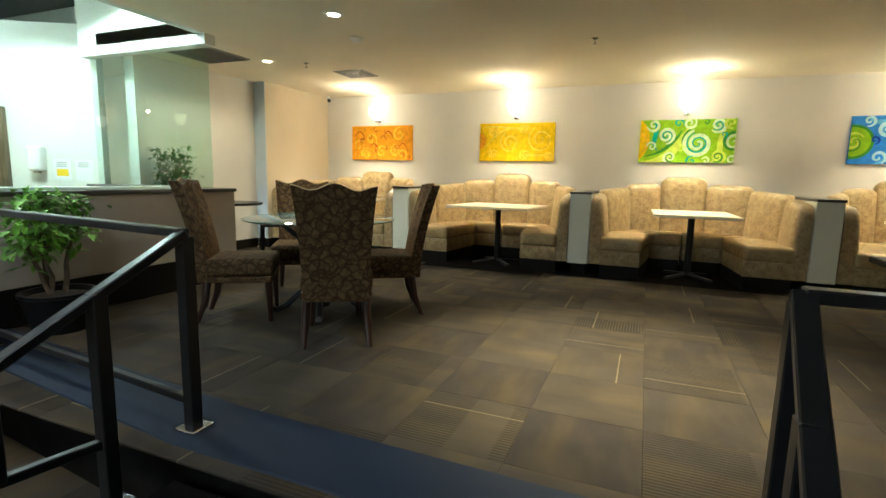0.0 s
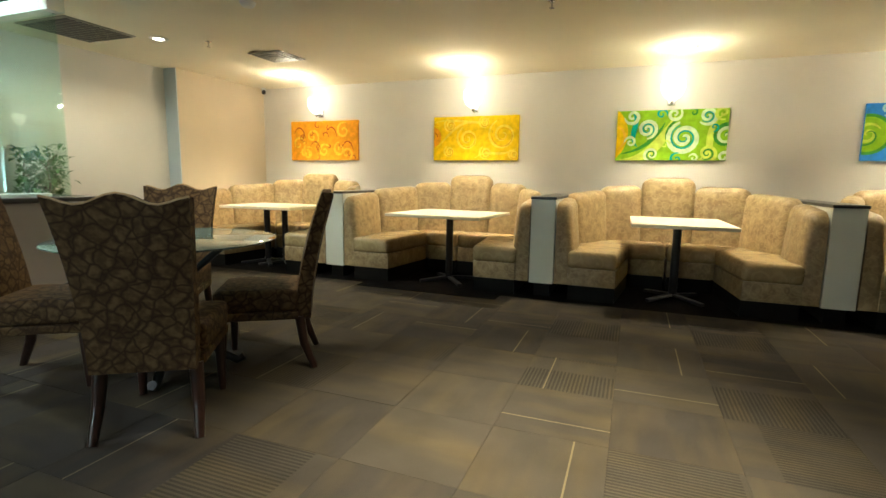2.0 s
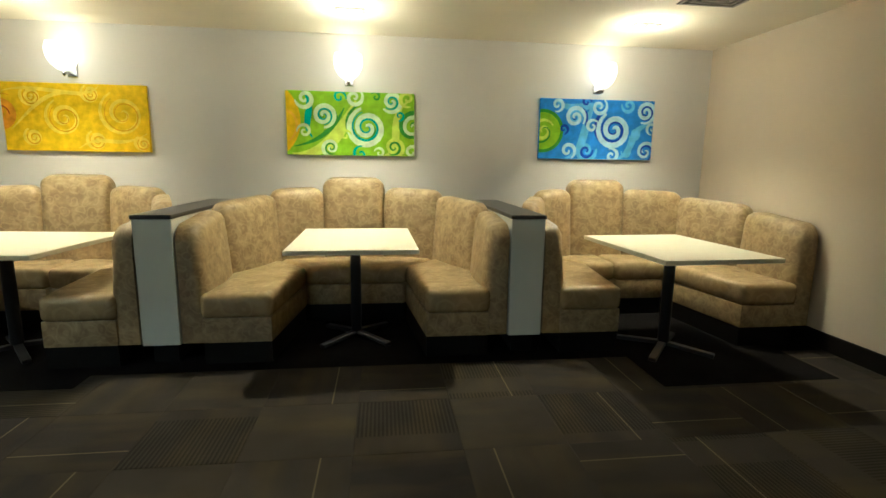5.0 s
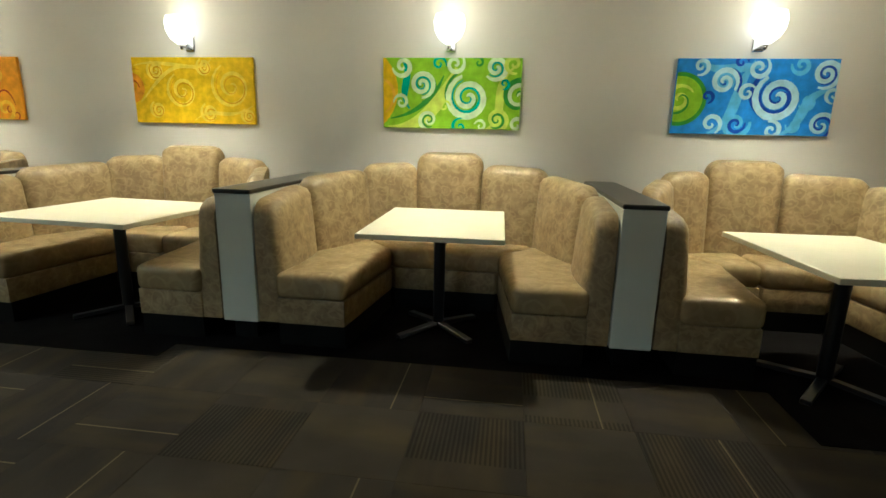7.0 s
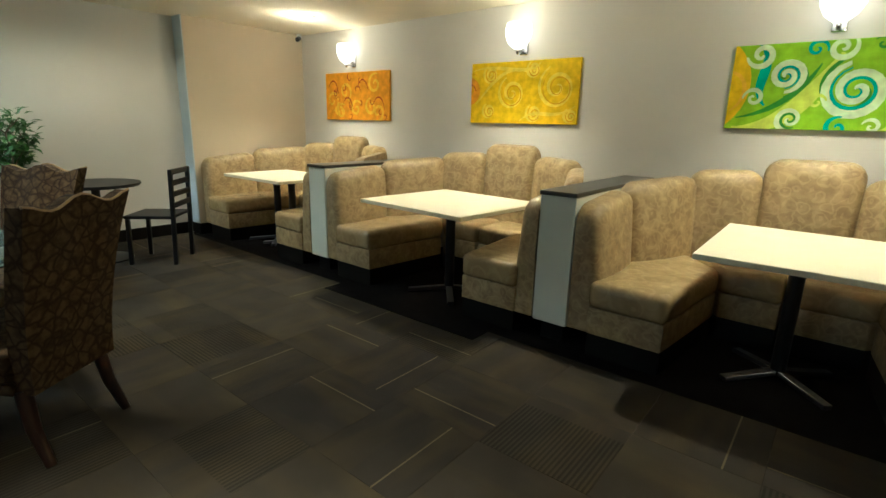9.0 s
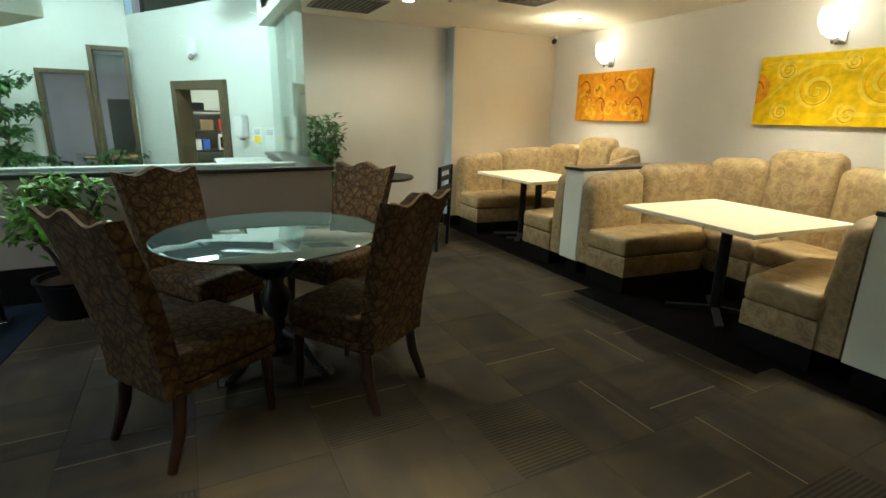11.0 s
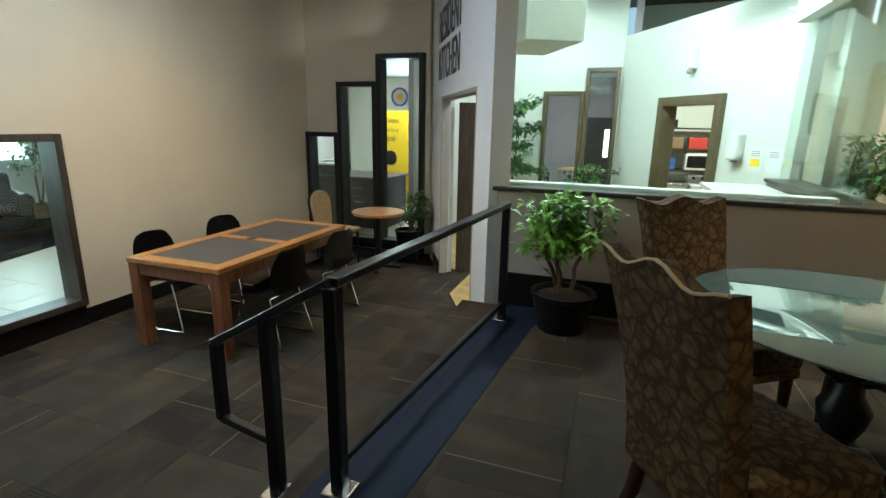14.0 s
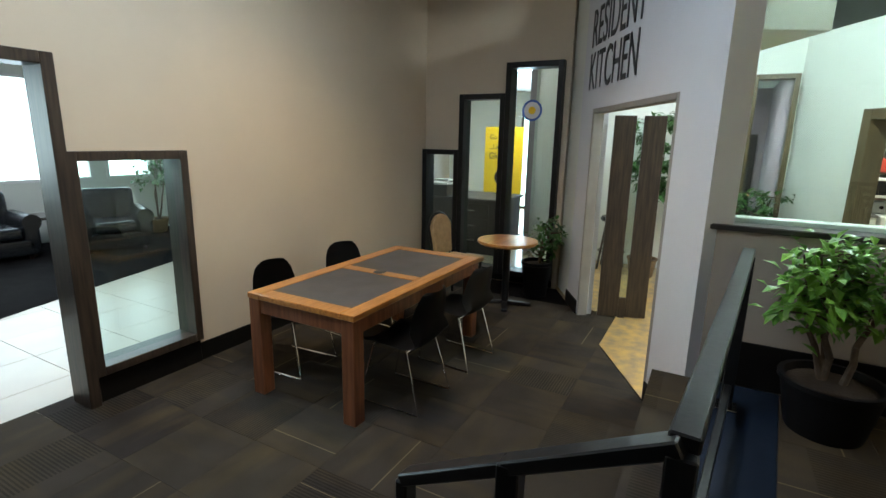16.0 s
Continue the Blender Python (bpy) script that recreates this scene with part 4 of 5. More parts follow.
# ---- wall sconces and ceiling fittings ----
for x in SCONCES:
    s = thing("wall_sconce", "lit frosted glass bowl sconce on the wall", "wall lamp", "wall sconces", at=(x, YN, 1.98))
    bm = bmesh.new()
    lathe(bm, [(0.0, 0.015), (0.035, 0.02), (0.085, 0.06), (0.115, 0.12), (0.122, 0.18), (0.108, 0.23), (0.102, 0.23), (0.114, 0.18), (0.106, 0.12), (0.075, 0.065), (0.0, 0.03)], 28, (0, -0.12), 1.0, 0.85)
    part("shade", bm, "bowl_glow", s, "glowing frosted glass bowl", True)
    part("finial", lathe(bmesh.new(), [(0.0, -0.03), (0.012, -0.02), (0.016, 0.0), (0.010, 0.02)], 14, (0, -0.12)), "steel", s, smooth=True)
    part("wall_plate", bx(-0.04, 0.04, -0.014, -0.001, -0.02, 0.12, 0.004, 1), "steel", s)
    part("arm", bar(bmesh.new(), (0, -0.01, 0.0), (0, -0.12, 0.0), 0.018, 0.012), "steel", s)
for x in SCONCES:
    d = thing("twin_downlight", "recessed twin eyeball downlight, lit", "ceiling light", "downlights over the booths", at=(x + 0.06, -0.68, CEIL))
    part("trim_plate", bx(-0.11, 0.11, -0.055, 0.055, -0.010, -0.001, 0.004, 1), "vent", d)
    for k in (-0.052, 0.052):
        part("bulb", lathe(bmesh.new(), [(0.0, -0.030), (0.022, -0.028), (0.030, -0.014), (0.030, -0.010)], 16, (k, 0)), "glow", d, smooth=True)
# The third can, over the corridor, is added to house the extra lamp.
for x, y, z in ((*CANS[0], CEIL), (*CANS[1], CEIL), (-4.1, -2.5, CEIL), (*LOW_CANS[0], HIGH), (*LOW_CANS[1], HIGH)):
    d = thing("can_light", "recessed round can light with a white trim", "ceiling light", "can lights", at=(x, y, z))
    part("trim_ring", lathe(bmesh.new(), [(0.055, -0.002), (0.055, -0.010), (0.078, -0.008), (0.085, -0.001)], 24), "white_plastic", d, smooth=True)
    part("bulb", lathe(bmesh.new(), [(0.0, -0.012), (0.035, -0.010), (0.05, -0.002)], 20), "glow", d, smooth=True)


def vent(x, y, w, d, label, rings=3):
    v = thing("ceiling_vent", label, "vent", "ceiling vents", at=(x, y, CEIL))
    part("backing", bx(-w / 2 + 0.02, w / 2 - 0.02, -d / 2 + 0.02, d / 2 - 0.02, -0.006, -0.002), "black", v)
    for k in range(rings + 1):
        a, b, z = w / 2 * (1 - 0.26 * k), d / 2 * (1 - 0.26 * k), -0.004 - 0.004 * k
        bm = bmesh.new()
        for q in ((-a, a, -b, -b + 0.022), (-a, a, b - 0.022, b), (-a, -a + 0.022, -b + 0.022, b - 0.022), (a - 0.022, a, -b + 0.022, b - 0.022)):
            box(bm, *q, z - 0.008, z)
        part("louvre", bm, "vent", v)
    return v


vent(-3.45, -1.60, 0.42, 0.42, "square grey louvred ceiling diffuser")
vent(3.06, -1.42, 0.42, 0.42, "square louvred ceiling diffuser with dark slots")
g = thing("return_grille", "flat dark grey return air grille in the ceiling", "vent", at=(-4.55, -2.95, CEIL))
part("frame", bx(-0.32, 0.32, -0.32, 0.32, -0.012, -0.001, 0.003, 1), "vent", g)
for k in range(12):
    part("slat", bx(-0.29, 0.29, -0.28 + 0.05 * k, -0.25 + 0.05 * k, -0.018, -0.0125), "slate", g)
for x, y in ((-0.41, -2.33), (-3.72, -2.27)):
    s = thing("sprinkler", "small brass fire sprinkler head under the ceiling", "sprinkler", "sprinklers", at=(x, y, CEIL))
    part("escutcheon", lathe(bmesh.new(), [(0.0, -0.012), (0.02, -0.010), (0.035, -0.001)], 16), "steel", s, smooth=True)
    part("stem", cyl(bmesh.new(), (0, 0, -0.012), (0, 0, -0.05), 0.007, n=8), "steel", s)
    part("deflector", cyl(bmesh.new(), (0, 0, -0.05), (0, 0, -0.054), 0.018, n=12), "steel", s)
sd = thing("smoke_detector", "round white smoke detector on the ceiling", "smoke detector", at=(-2.56, -3.01, CEIL))
part("body", lathe(bmesh.new(), [(0.0, -0.035), (0.04, -0.033), (0.055, -0.015), (0.06, -0.001)], 24), "white_plastic", sd, smooth=True)
cm = thing("security_camera", "small dark dome camera in the ceiling corner", "camera", at=(-4.95, -0.08, CEIL - 0.05))
part("mount", cyl(bmesh.new(), (0, 0, 0.0), (0, 0, 0.049), 0.03, n=14), "white_plastic", cm)
part("body", cyl(bmesh.new(), (0, 0, 0.0), (0.05, -0.06, -0.03), 0.028, n=14), "cabinet", cm)


# ---- round glass table and upholstered chairs ----
TX, TY = -2.20, -4.11
t = thing("round_table", "round glass table on an ornate black pedestal", "table", at=(TX, TY, 0))
g = part("tabletop", lathe(bmesh.new(), [(0.0, 0.745), (0.565, 0.745), (0.575, 0.75), (0.575, 0.755), (0.565, 0.76), (0.0, 0.76)], 56), "table_glass", t, "greenish bevelled glass top", True)
part("pedestal", lathe(bmesh.new(), [(0.0, 0.05), (0.07, 0.06), (0.09, 0.12), (0.05, 0.18), (0.04, 0.26), (0.075, 0.34), (0.085, 0.40), (0.05, 0.46), (0.045, 0.52), (0.10, 0.58), (0.0, 0.60)], 24), "black", t, smooth=True)
for k in range(4):
    a = math.radians(33 + 90 * k)
    c, s = math.cos(a), math.sin(a)
    part("scroll_foot", tube(bmesh.new(), [(0.05 * c, 0.05 * s, 0.20), (0.16 * c, 0.16 * s, 0.17), (0.26 * c, 0.26 * s, 0.07), (0.34 * c, 0.34 * s, 0.025), (0.38 * c, 0.38 * s, 0.05)], 0.024, 10), "black", t, smooth=True)
    part("scroll_arm", tube(bmesh.new(), [(0.05 * c, 0.05 * s, 0.52), (0.14 * c, 0.14 * s, 0.58), (0.24 * c, 0.24 * s, 0.67), (0.32 * c, 0.32 * s, 0.735)], 0.02, 10), "black", t, smooth=True)
    part("pad", cyl(bmesh.new(), (0.32 * c, 0.32 * s, 0.730), (0.32 * c, 0.32 * s, 0.7445), 0.03, n=14), "plastic", t)


def back_bm(w, z0, z1, rake, thick):
    """A raked padded chair back with a camel-shaped top edge."""
    bm = bmesh.new()
    n, rows = 14, 8
    grids = []
    for side in (0, 1):
        g_ = []
        for j in range(rows + 1):
            f = j / rows
            row = []
            for i in range(n + 1):
                u = -1 + 2 * i / n
                hump = 0.020 * math.cos(u * math.tau * 0.95) - 0.012 * u * u
                z = z0 + (z1 + hump - 0.03 - z0) * f
                width = w * (0.84 + 0.12 * f + 0.08 * f ** 3)
                y = -rake * f ** 1.6 - (thick * (1.0 - 0.25 * f) if side == 0 else 0) - 0.012 * (1 - u * u) * (1 if side == 0 else -1) * math.sin(math.pi * f)
                row.append(bm.verts.new((u * width / 2, y, z)))
            g_.append(row)
        grids.append(g_)
    for side, g_ in enumerate(grids):
        for j in range(rows):
            for i in range(n):
                q = (g_[j][i], g_[j][i + 1], g_[j + 1][i + 1], g_[j + 1][i])
                bm.faces.new(q if side == 0 else q[::-1])
    a, b = grids
    for j in range(rows):
        bm.faces.new((a[j][0], a[j + 1][0], b[j + 1][0], b[j][0]))
        bm.faces.new((a[j + 1][n], a[j][n], b[j][n], b[j + 1][n]))
    for i in range(n):
        bm.faces.new((a[rows][i], a[rows][i + 1], b[rows][i + 1], b[rows][i]))
        bm.faces.new((a[0][i + 1], a[0][i], b[0][i], b[0][i + 1]))
    bmesh.ops.recalc_face_normals(bm, faces=bm.faces)
    return bm


def dining_chair(label):
    c = thing("dining_chair", label, "chair", "chairs round the glass table")
    part("backrest", back_bm(0.48, 0.30, 1.05, 0.16, 0.085), "chair", c, "tall raked back with a wavy top", True)
    bm = bmesh.new()
    box(bm, -0.23, 0.23, -0.02, 0.44, 0.345, 0.475, 0.035, 3)
    part("seat", bm, "chair", c, "", True)
    part("seat_apron", bx(-0.225, 0.225, -0.015, 0.43, 0.30, 0.344, 0.006, 1), "chair", c)
    # brass nail trim along the top edge of the back
    bm = bmesh.new()
    pts = []
    for i in range(15):
        u = -1 + 2 * i / 14
        hump = 0.020 * math.cos(u * math.tau * 0.95) - 0.012 * u * u
        pts.append((u * 0.249, -0.16 - 0.058, 1.02 + hump + 0.002))
    part("piping", tube(bm, pts, 0.006, 6), "tan_fabric", c, "pale piping along the top", True)
    for sx in (-1, 1):
        bm = bmesh.new()
        cyl(bm, (sx * 0.185, 0.40, 0.30), (sx * 0.19, 0.41, 0.0), 0.028, 0.018, 10)
        part("leg", bm, "leg", c, "", True)
        bm = bmesh.new()
        cyl(bm, (sx * 0.185, -0.02, 0.31), (sx * 0.195, -0.045, 0.14), 0.030, 0.026, 10)
        cyl(bm, (sx * 0.195, -0.045, 0.145), (sx * 0.205, -0.10, 0.0), 0.026, 0.019, 10)
        part("leg", bm, "leg", c, "", True)
    return c


ch = dining_chair("dark patterned fabric dining chair with a wavy-topped back")
# the chair's own origin lies 0.10 m before its rear feet
spots = ((-1.61 - 0.10 * 0.545, -4.76 + 0.10 * 0.84, 33), (-1.58 - 0.10 * 0.83, -3.62 - 0.10 * 0.56, 124), (-2.92 + 0.10 * 0.83, -4.60 + 0.10 * 0.56, -56), (-2.93 + 0.10 * 0.545, -3.40 - 0.10 * 0.84, 213))
ch.matrix_world = pose(spots[0][0], spots[0][1], 0, 0, 0, spots[0][2])
for x, y, a in spots[1:]:
    copy_thing(ch, pose(x, y, 0, 0, 0, a))


# ---- plants ----
def leaf_bm(bm, p, d, up, length, width):
    """One folded, pointed leaf from p along d."""
    d = d.normalized()
    s = d.cross(up).normalized() * width
    n = s.cross(d).normalized()
    mid, tip = p + d * length * 0.5, p + d * length - n * length * 0.12
    a, b = mid + s + n * width * 0.35, mid - s + n * width * 0.35
    v = [bm.verts.new(q) for q in (p, a, mid, b, tip)]
    bm.faces.new((v[0], v[1], v[2]))
    bm.faces.new((v[0], v[2], v[3]))
    bm.faces.new((v[1], v[4], v[2]))
    bm.faces.new((v[2], v[4], v[3]))


def plant(name, x, y, z, height, spread, pot, leaf, count, label, seed, leaf_len=0.09, stems=3, start=0.35, pot_size=(0.14, 0.19, 0.26), droop=0.5):
    rnd = random.Random(seed)
    p = thing(name, label, "plant", at=(x, y, z))
    r0, r1, h = pot_size
    part("pot", lathe(bmesh.new(), [(0.0, 0.0), (r0, 0.0), (r0 * 1.04, 0.02), (r1, h * 0.9), (r1 * 1.06, h * 0.92), (r1 * 1.06, h), (r1 * 0.95, h), (r1 * 0.9, h - 0.04), (0.0, h - 0.04)], 28), pot, p, smooth=True)
    part("soil", lathe(bmesh.new(), [(r1 * 0.89, h - 0.036), (r1 * 0.4, h - 0.02), (0.0, h - 0.015)], 18), "soil", p, smooth=True)
    trunk, leaves, tips = bmesh.new(), bmesh.new(), []
    for k in range(stems):
        a = rnd.uniform(0, 6.3)
        q = Vector((0.04 * math.cos(a), 0.04 * math.sin(a), h - 0.03))
        top = height * rnd.uniform(0.75, 0.95)
        n = 6
        for i in range(n):
            f = (i + 1) / n
            nx = Vector((q.x + rnd.uniform(-0.03, 0.03) + 0.02 * math.cos(a), q.y + rnd.uniform(-0.03, 0.03) + 0.02 * math.sin(a), h + (top - h) * f))
            cyl(trunk, q, nx, 0.016 * (1.15 - 0.8 * (f - 1 / n)), 0.016 * (1.15 - 0.8 * f), 7)
            q = nx
            if nx.z > height * start:
                for _ in range(3):
                    b = rnd.uniform(0, 6.3)
                    reach = spread * rnd.uniform(0.45, 1.0) * (1.0 - 0.35 * abs(f - 0.65))
                    e = nx + Vector((reach * math.cos(b), reach * math.sin(b), rnd.uniform(-0.02, 0.16)))
                    e.z = min(e.z, height - 0.05)
                    cyl(trunk, nx, e, 0.006, 0.003, 5)
                    tips.append((nx.copy(), e))
    for i in range(count):
        a, e = rnd.choice(tips)
        f = rnd.uniform(0.2, 1.08)
        base = a.lerp(e, f) + Vector((rnd.gauss(0, 0.035), rnd.gauss(0, 0.035), rnd.gauss(0, 0.04)))
        d = (e - a).normalized() + Vector((rnd.gauss(0, 0.7), rnd.gauss(0, 0.7), rnd.gauss(0, 0.5) - droop))
        leaf_bm(leaves, base, d, Vector((0.1, 0.05, 1)), leaf_len * rnd.uniform(0.7, 1.25), leaf_len * rnd.uniform(0.22, 0.32))
    part("stem", trunk, "bark", p, smooth=True)
    part("foliage", leaves, leaf, p)
    return p


plant("potted_plant", -3.52, -5.25, 0.0, 0.93, 0.175, "plastic", "leaf_bright", 900, "leafy bright green plant in a black plastic pot", 3, 0.078, 4, 0.56, (0.16, 0.21, 0.27))
plant("potted_ficus", -5.00, -3.10, 0.0, 1.36, 0.15, "plastic", "leaf", 620, "small ficus with dark leaves in a black pot", 5, 0.085, 3, 0.45)
plant("potted_ficus", -7.85, -6.60, LOW, 2.25, 0.45, "wicker", "leaf", 1500, "tall ficus in a wicker basket in the kitchen", 7, 0.11, 3, 0.5, (0.15, 0.19, 0.26))
plant("potted_plant", -8.05, -5.35, LOW, 1.25, 0.30, "plastic", "leaf", 420, "dark green plant below the inner window", 8, 0.11, 3, 0.5)
plant("potted_plant", -6.20, -7.58, LOW, 0.95, 0.22, "plastic", "leaf", 240, "sparse plant in a black pot beside the window", 9, 0.09, 2, 0.4, (0.13, 0.17, 0.42))
plant("potted_ficus", -6.15, -14.9, LOW, 1.9, 0.4, "wicker", "leaf", 420, "green ficus beside the lobby window", 10, 0.12, 3, 0.45)

# ---- small dark table and chair in the corridor ----
t = thing("side_table", "small round black table in the corridor", "table", at=(-4.62, -2.62, 0))
part("tabletop", lathe(bmesh.new(), [(0.0, 0.70), (0.36, 0.70), (0.375, 0.715), (0.37, 0.73), (0.0, 0.73)], 36), "black", t, smooth=True)
part("column", cyl(bmesh.new(), (0, 0, 0.03), (0, 0, 0.70), 0.035, n=16), "black", t, smooth=True)
part("base", lathe(bmesh.new(), [(0.0, 0.0), (0.24, 0.0), (0.24, 0.012), (0.05, 0.04), (0.0, 0.04)], 28), "black", t, smooth=True)


def slat_chair(x, y, z, rz, label):
    c = thing("wooden_chair", label, "chair", at=(x, y, z), rz=rz)
    part("seat", bx(-0.21, 0.21, -0.20, 0.22, 0.43, 0.46, 0.01, 2), "black", c)
    for sx in (-0.19, 0.19):
        part("leg", bar(bmesh.new(), (sx, -0.19, 0), (sx, -0.22, 0.88), 0.035, 0.035), "black", c)
        part("leg", bar(bmesh.new(), (sx, 0.20, 0), (sx, 0.19, 0.43), 0.035, 0.035), "black", c)
    for z_ in (0.56, 0.66, 0.76, 0.86):
        part("slat", bx(-0.175, 0.175, -0.225, -0.205, z_ - 0.03, z_ + 0.02, 0.004, 1), "black", c)
    return c


slat_chair(-4.22, -2.25, 0, 135, "black wooden ladder-back chair at the corridor table")

# ---- conference table and stacking chairs in the lower room ----
cx0, cx1, cy0, cy1, zt = -4.72, -2.90, -8.58, -7.66, LOW + 0.75
t = thing("long_table", "honey oak table with two dark slate inlays", "table", at=((cx0 + cx1) / 2, (cy0 + cy1) / 2, LOW))
hx, hy = (cx1 - cx0) / 2, (cy1 - cy0) / 2
for a in ((-hx, hx, -hy, -hy + 0.11), (-hx, hx, hy - 0.11, hy), (-hx, -hx + 0.12, -hy + 0.112, hy - 0.112), (hx - 0.12, hx, -hy + 0.112, hy - 0.112), (-0.05, 0.05, -hy + 0.112, hy - 0.112)):
    part("top_rail", bx(*a, 0.71, 0.75, 0.004, 1), "honey", t)
for a in ((-hx + 0.122, -0.052), (0.052, hx - 0.122)):
    part("inlay", bx(a[0], a[1], -hy + 0.112, hy - 0.112, 0.712, 0.747, 0.002, 1), "slate", t, "dark slate inlay")
for sx in (-1, 1):
    part("apron", bx(sx * (hx - 0.03) - 0.012, sx * (hx - 0.03) + 0.012, -hy + 0.10, hy - 0.10, 0.61, 0.709, 0.003, 1), "cherry", t)
    part("apron", bx(-hx + 0.10, hx - 0.10, sx * (hy - 0.03) - 0.012, sx * (hy - 0.03) + 0.012, 0.61, 0.709, 0.003, 1), "cherry", t)
    for sy in (-1, 1):
        part("leg", bx(sx * (hx - 0.055) - 0.05, sx * (hx - 0.055) + 0.05, sy * (hy - 0.055) - 0.05, sy * (hy - 0.055) + 0.05, 0.0, 0.709, 0.005, 1), "cherry", t)
cg = thing("cable_grommet", "small dark cable grommet in the table top", "grommet", at=((cx0 + cx1) / 2, (cy0 + cy1) / 2, zt))
part("ring", lathe(bmesh.new(), [(0.0, 0.001), (0.045, 0.001), (0.05, 0.004), (0.04, 0.006), (0.0, 0.004)], 20, sx=1.2), "cabinet", cg, smooth=True)


def stack_chair():
    c = thing("stacking_chair", "black plastic stacking chair on a chrome sled base", "chair", "chairs at the long table")
    bm = bmesh.new()
    rows, n = 12, 10
    prof = [(0.22, 0.425), (0.20, 0.445), (0.12, 0.45), (0.0, 0.44), (-0.12, 0.435), (-0.19, 0.45), (-0.215, 0.50), (-0.225, 0.58), (-0.235, 0.66), (-0.25, 0.74), (-0.262, 0.79), (-0.268, 0.82), (-0.27, 0.83)]
    grid = []
    for j, (y, z) in enumerate(prof):
        row = []
        w_ = 0.23 if j < 9 else 0.23 - 0.02 * (j - 8) ** 1.3
        for i in range(n + 1):
            u = -1 + 2 * i / n
            row.append(bm.verts.new((u * w_, y + (0.05 * u * u if j > 6 else 0), z + (0.025 * u * u if j < 6 else 0))))
        grid.append(row)
    for j in range(rows):
        for i in range(n):
            bm.faces.new((grid[j][i], grid[j][i + 1], grid[j + 1][i + 1], grid[j + 1][i]))
    geo = bmesh.ops.solidify(bm, geom=bm.faces[:], thickness=0.012)
    part("shell", bm, "plastic", c, "", True)
    for sx in (-0.22, 0.22):
        part("sled_leg", tube(bmesh.new(), [(sx * 0.85, -0.12, 0.43), (sx, -0.24, 0.012), (sx, 0.24, 0.012), (sx * 0.85, 0.14, 0.43)], 0.009, 8), "chrome", c, "chrome wire leg", True)
    part("cross_bar", tube(bmesh.new(), [(-0.19, -0.12, 0.425), (0.19, -0.12, 0.425)], 0.009, 8), "chrome", c, "", True)
    part("cross_bar", tube(bmesh.new(), [(-0.19, 0.14, 0.425), (0.19, 0.14, 0.425)], 0.009, 8), "chrome", c, "", True)
    return c


sc = stack_chair()
sc.matrix_world = pose(-3.42, -7.62, LOW, 0, 0, 180)
copy_thing(sc, pose(-4.18, -7.60, LOW, 0, 0, 176))
copy_thing(sc, pose(-3.40, -8.66, LOW, 0, 0, 4))
copy_thing(sc, pose(-4.22, -8.66, LOW, 0, 0, -5))

t = thing("cafe_table", "small round honey oak cafe table on a black pedestal", "table", at=(-5.68, -7.76, LOW))
part("tabletop", lathe(bmesh.new(), [(0.0, 0.70), (0.31, 0.70), (0.33, 0.72), (0.325, 0.74), (0.0, 0.74)], 40), "honey", t, smooth=True)
part("column", cyl(bmesh.new(), (0, 0, 0.03), (0, 0, 0.70), 0.04, n=16), "black", t, smooth=True)
for k in range(4):
    a = math.radians(20 + 90 * k)
    part("foot", bar(bmesh.new(), (0, 0, 0.04), (0.28 * math.cos(a), 0.28 * math.sin(a), 0.02), 0.06, 0.03), "black", t)
c = thing("banquet_chair", "tan fabric chair with a rounded back", "chair", at=(-5.62, -8.32, LOW), rz=-5)
part("seat", bx(-0.21, 0.21, -0.21, 0.22, 0.43, 0.49, 0.025, 3), "tan_fabric", c, smooth=True)
bm = bmesh.new()
pts = [(-0.16, 0.0), (0.16, 0.0)] + [(0.19 * math.cos(math.pi * i / 10), 0.30 + 0.16 * math.sin(math.pi * i / 10)) for i in range(11)]
f = bm.faces.new([bm.verts.new((u, 0, z)) for u, z in pts])
r = bmesh.ops.extrude_face_region(bm, geom=[f])
bmesh.ops.translate(bm, vec=(0, 0.05, 0), verts=[v for v in r["geom"] if isinstance(v, bmesh.types.BMVert)])
bmesh.ops.recalc_face_normals(bm, faces=bm.faces)
bmesh.ops.bevel(bm, geom=bm.edges[:], offset=0.012, segments=2, affect="EDGES")
bmesh.ops.transform(bm, matrix=pose(0, -0.24, 0.50, 8, 0, 0), verts=bm.verts)
part("backrest", bm, "tan_fabric", c, smooth=True)
part("back_frame", tube(bmesh.new(), [(-0.17, -0.235, 0.47)] + [(0.205 * math.cos(math.pi * (1 - i / 10)), -0.235 - 0.045 - 0.02 * math.sin(math.pi * i / 10), 0.80 + 0.175 * math.sin(math.pi * i / 10)) for i in range(11)] + [(0.17, -0.235, 0.47)], 0.012, 8), "black", c, smooth=True)
for sx in (-0.18, 0.18):
    for sy in (-0.19, 0.19):
        part("leg", bar(bmesh.new(), (sx, sy, 0), (sx * 0.95, sy, 0.43), 0.025, 0.025), "black", c)
sk = thing("wall_socket", "cream double wall socket on the beige wall", "socket", at=(-3.62, -9.36, LOW + 0.33))
part("plate", bx(-0.04, 0.04, 0.0005, 0.007, -0.06, 0.06, 0.002, 1), "tabletop", sk)
for dz in (-0.025, 0.025):
    part("outlet", bx(-0.016, 0.016, 0.0072, 0.010, dz - 0.014, dz + 0.014, 0.002, 1), "vent", sk)


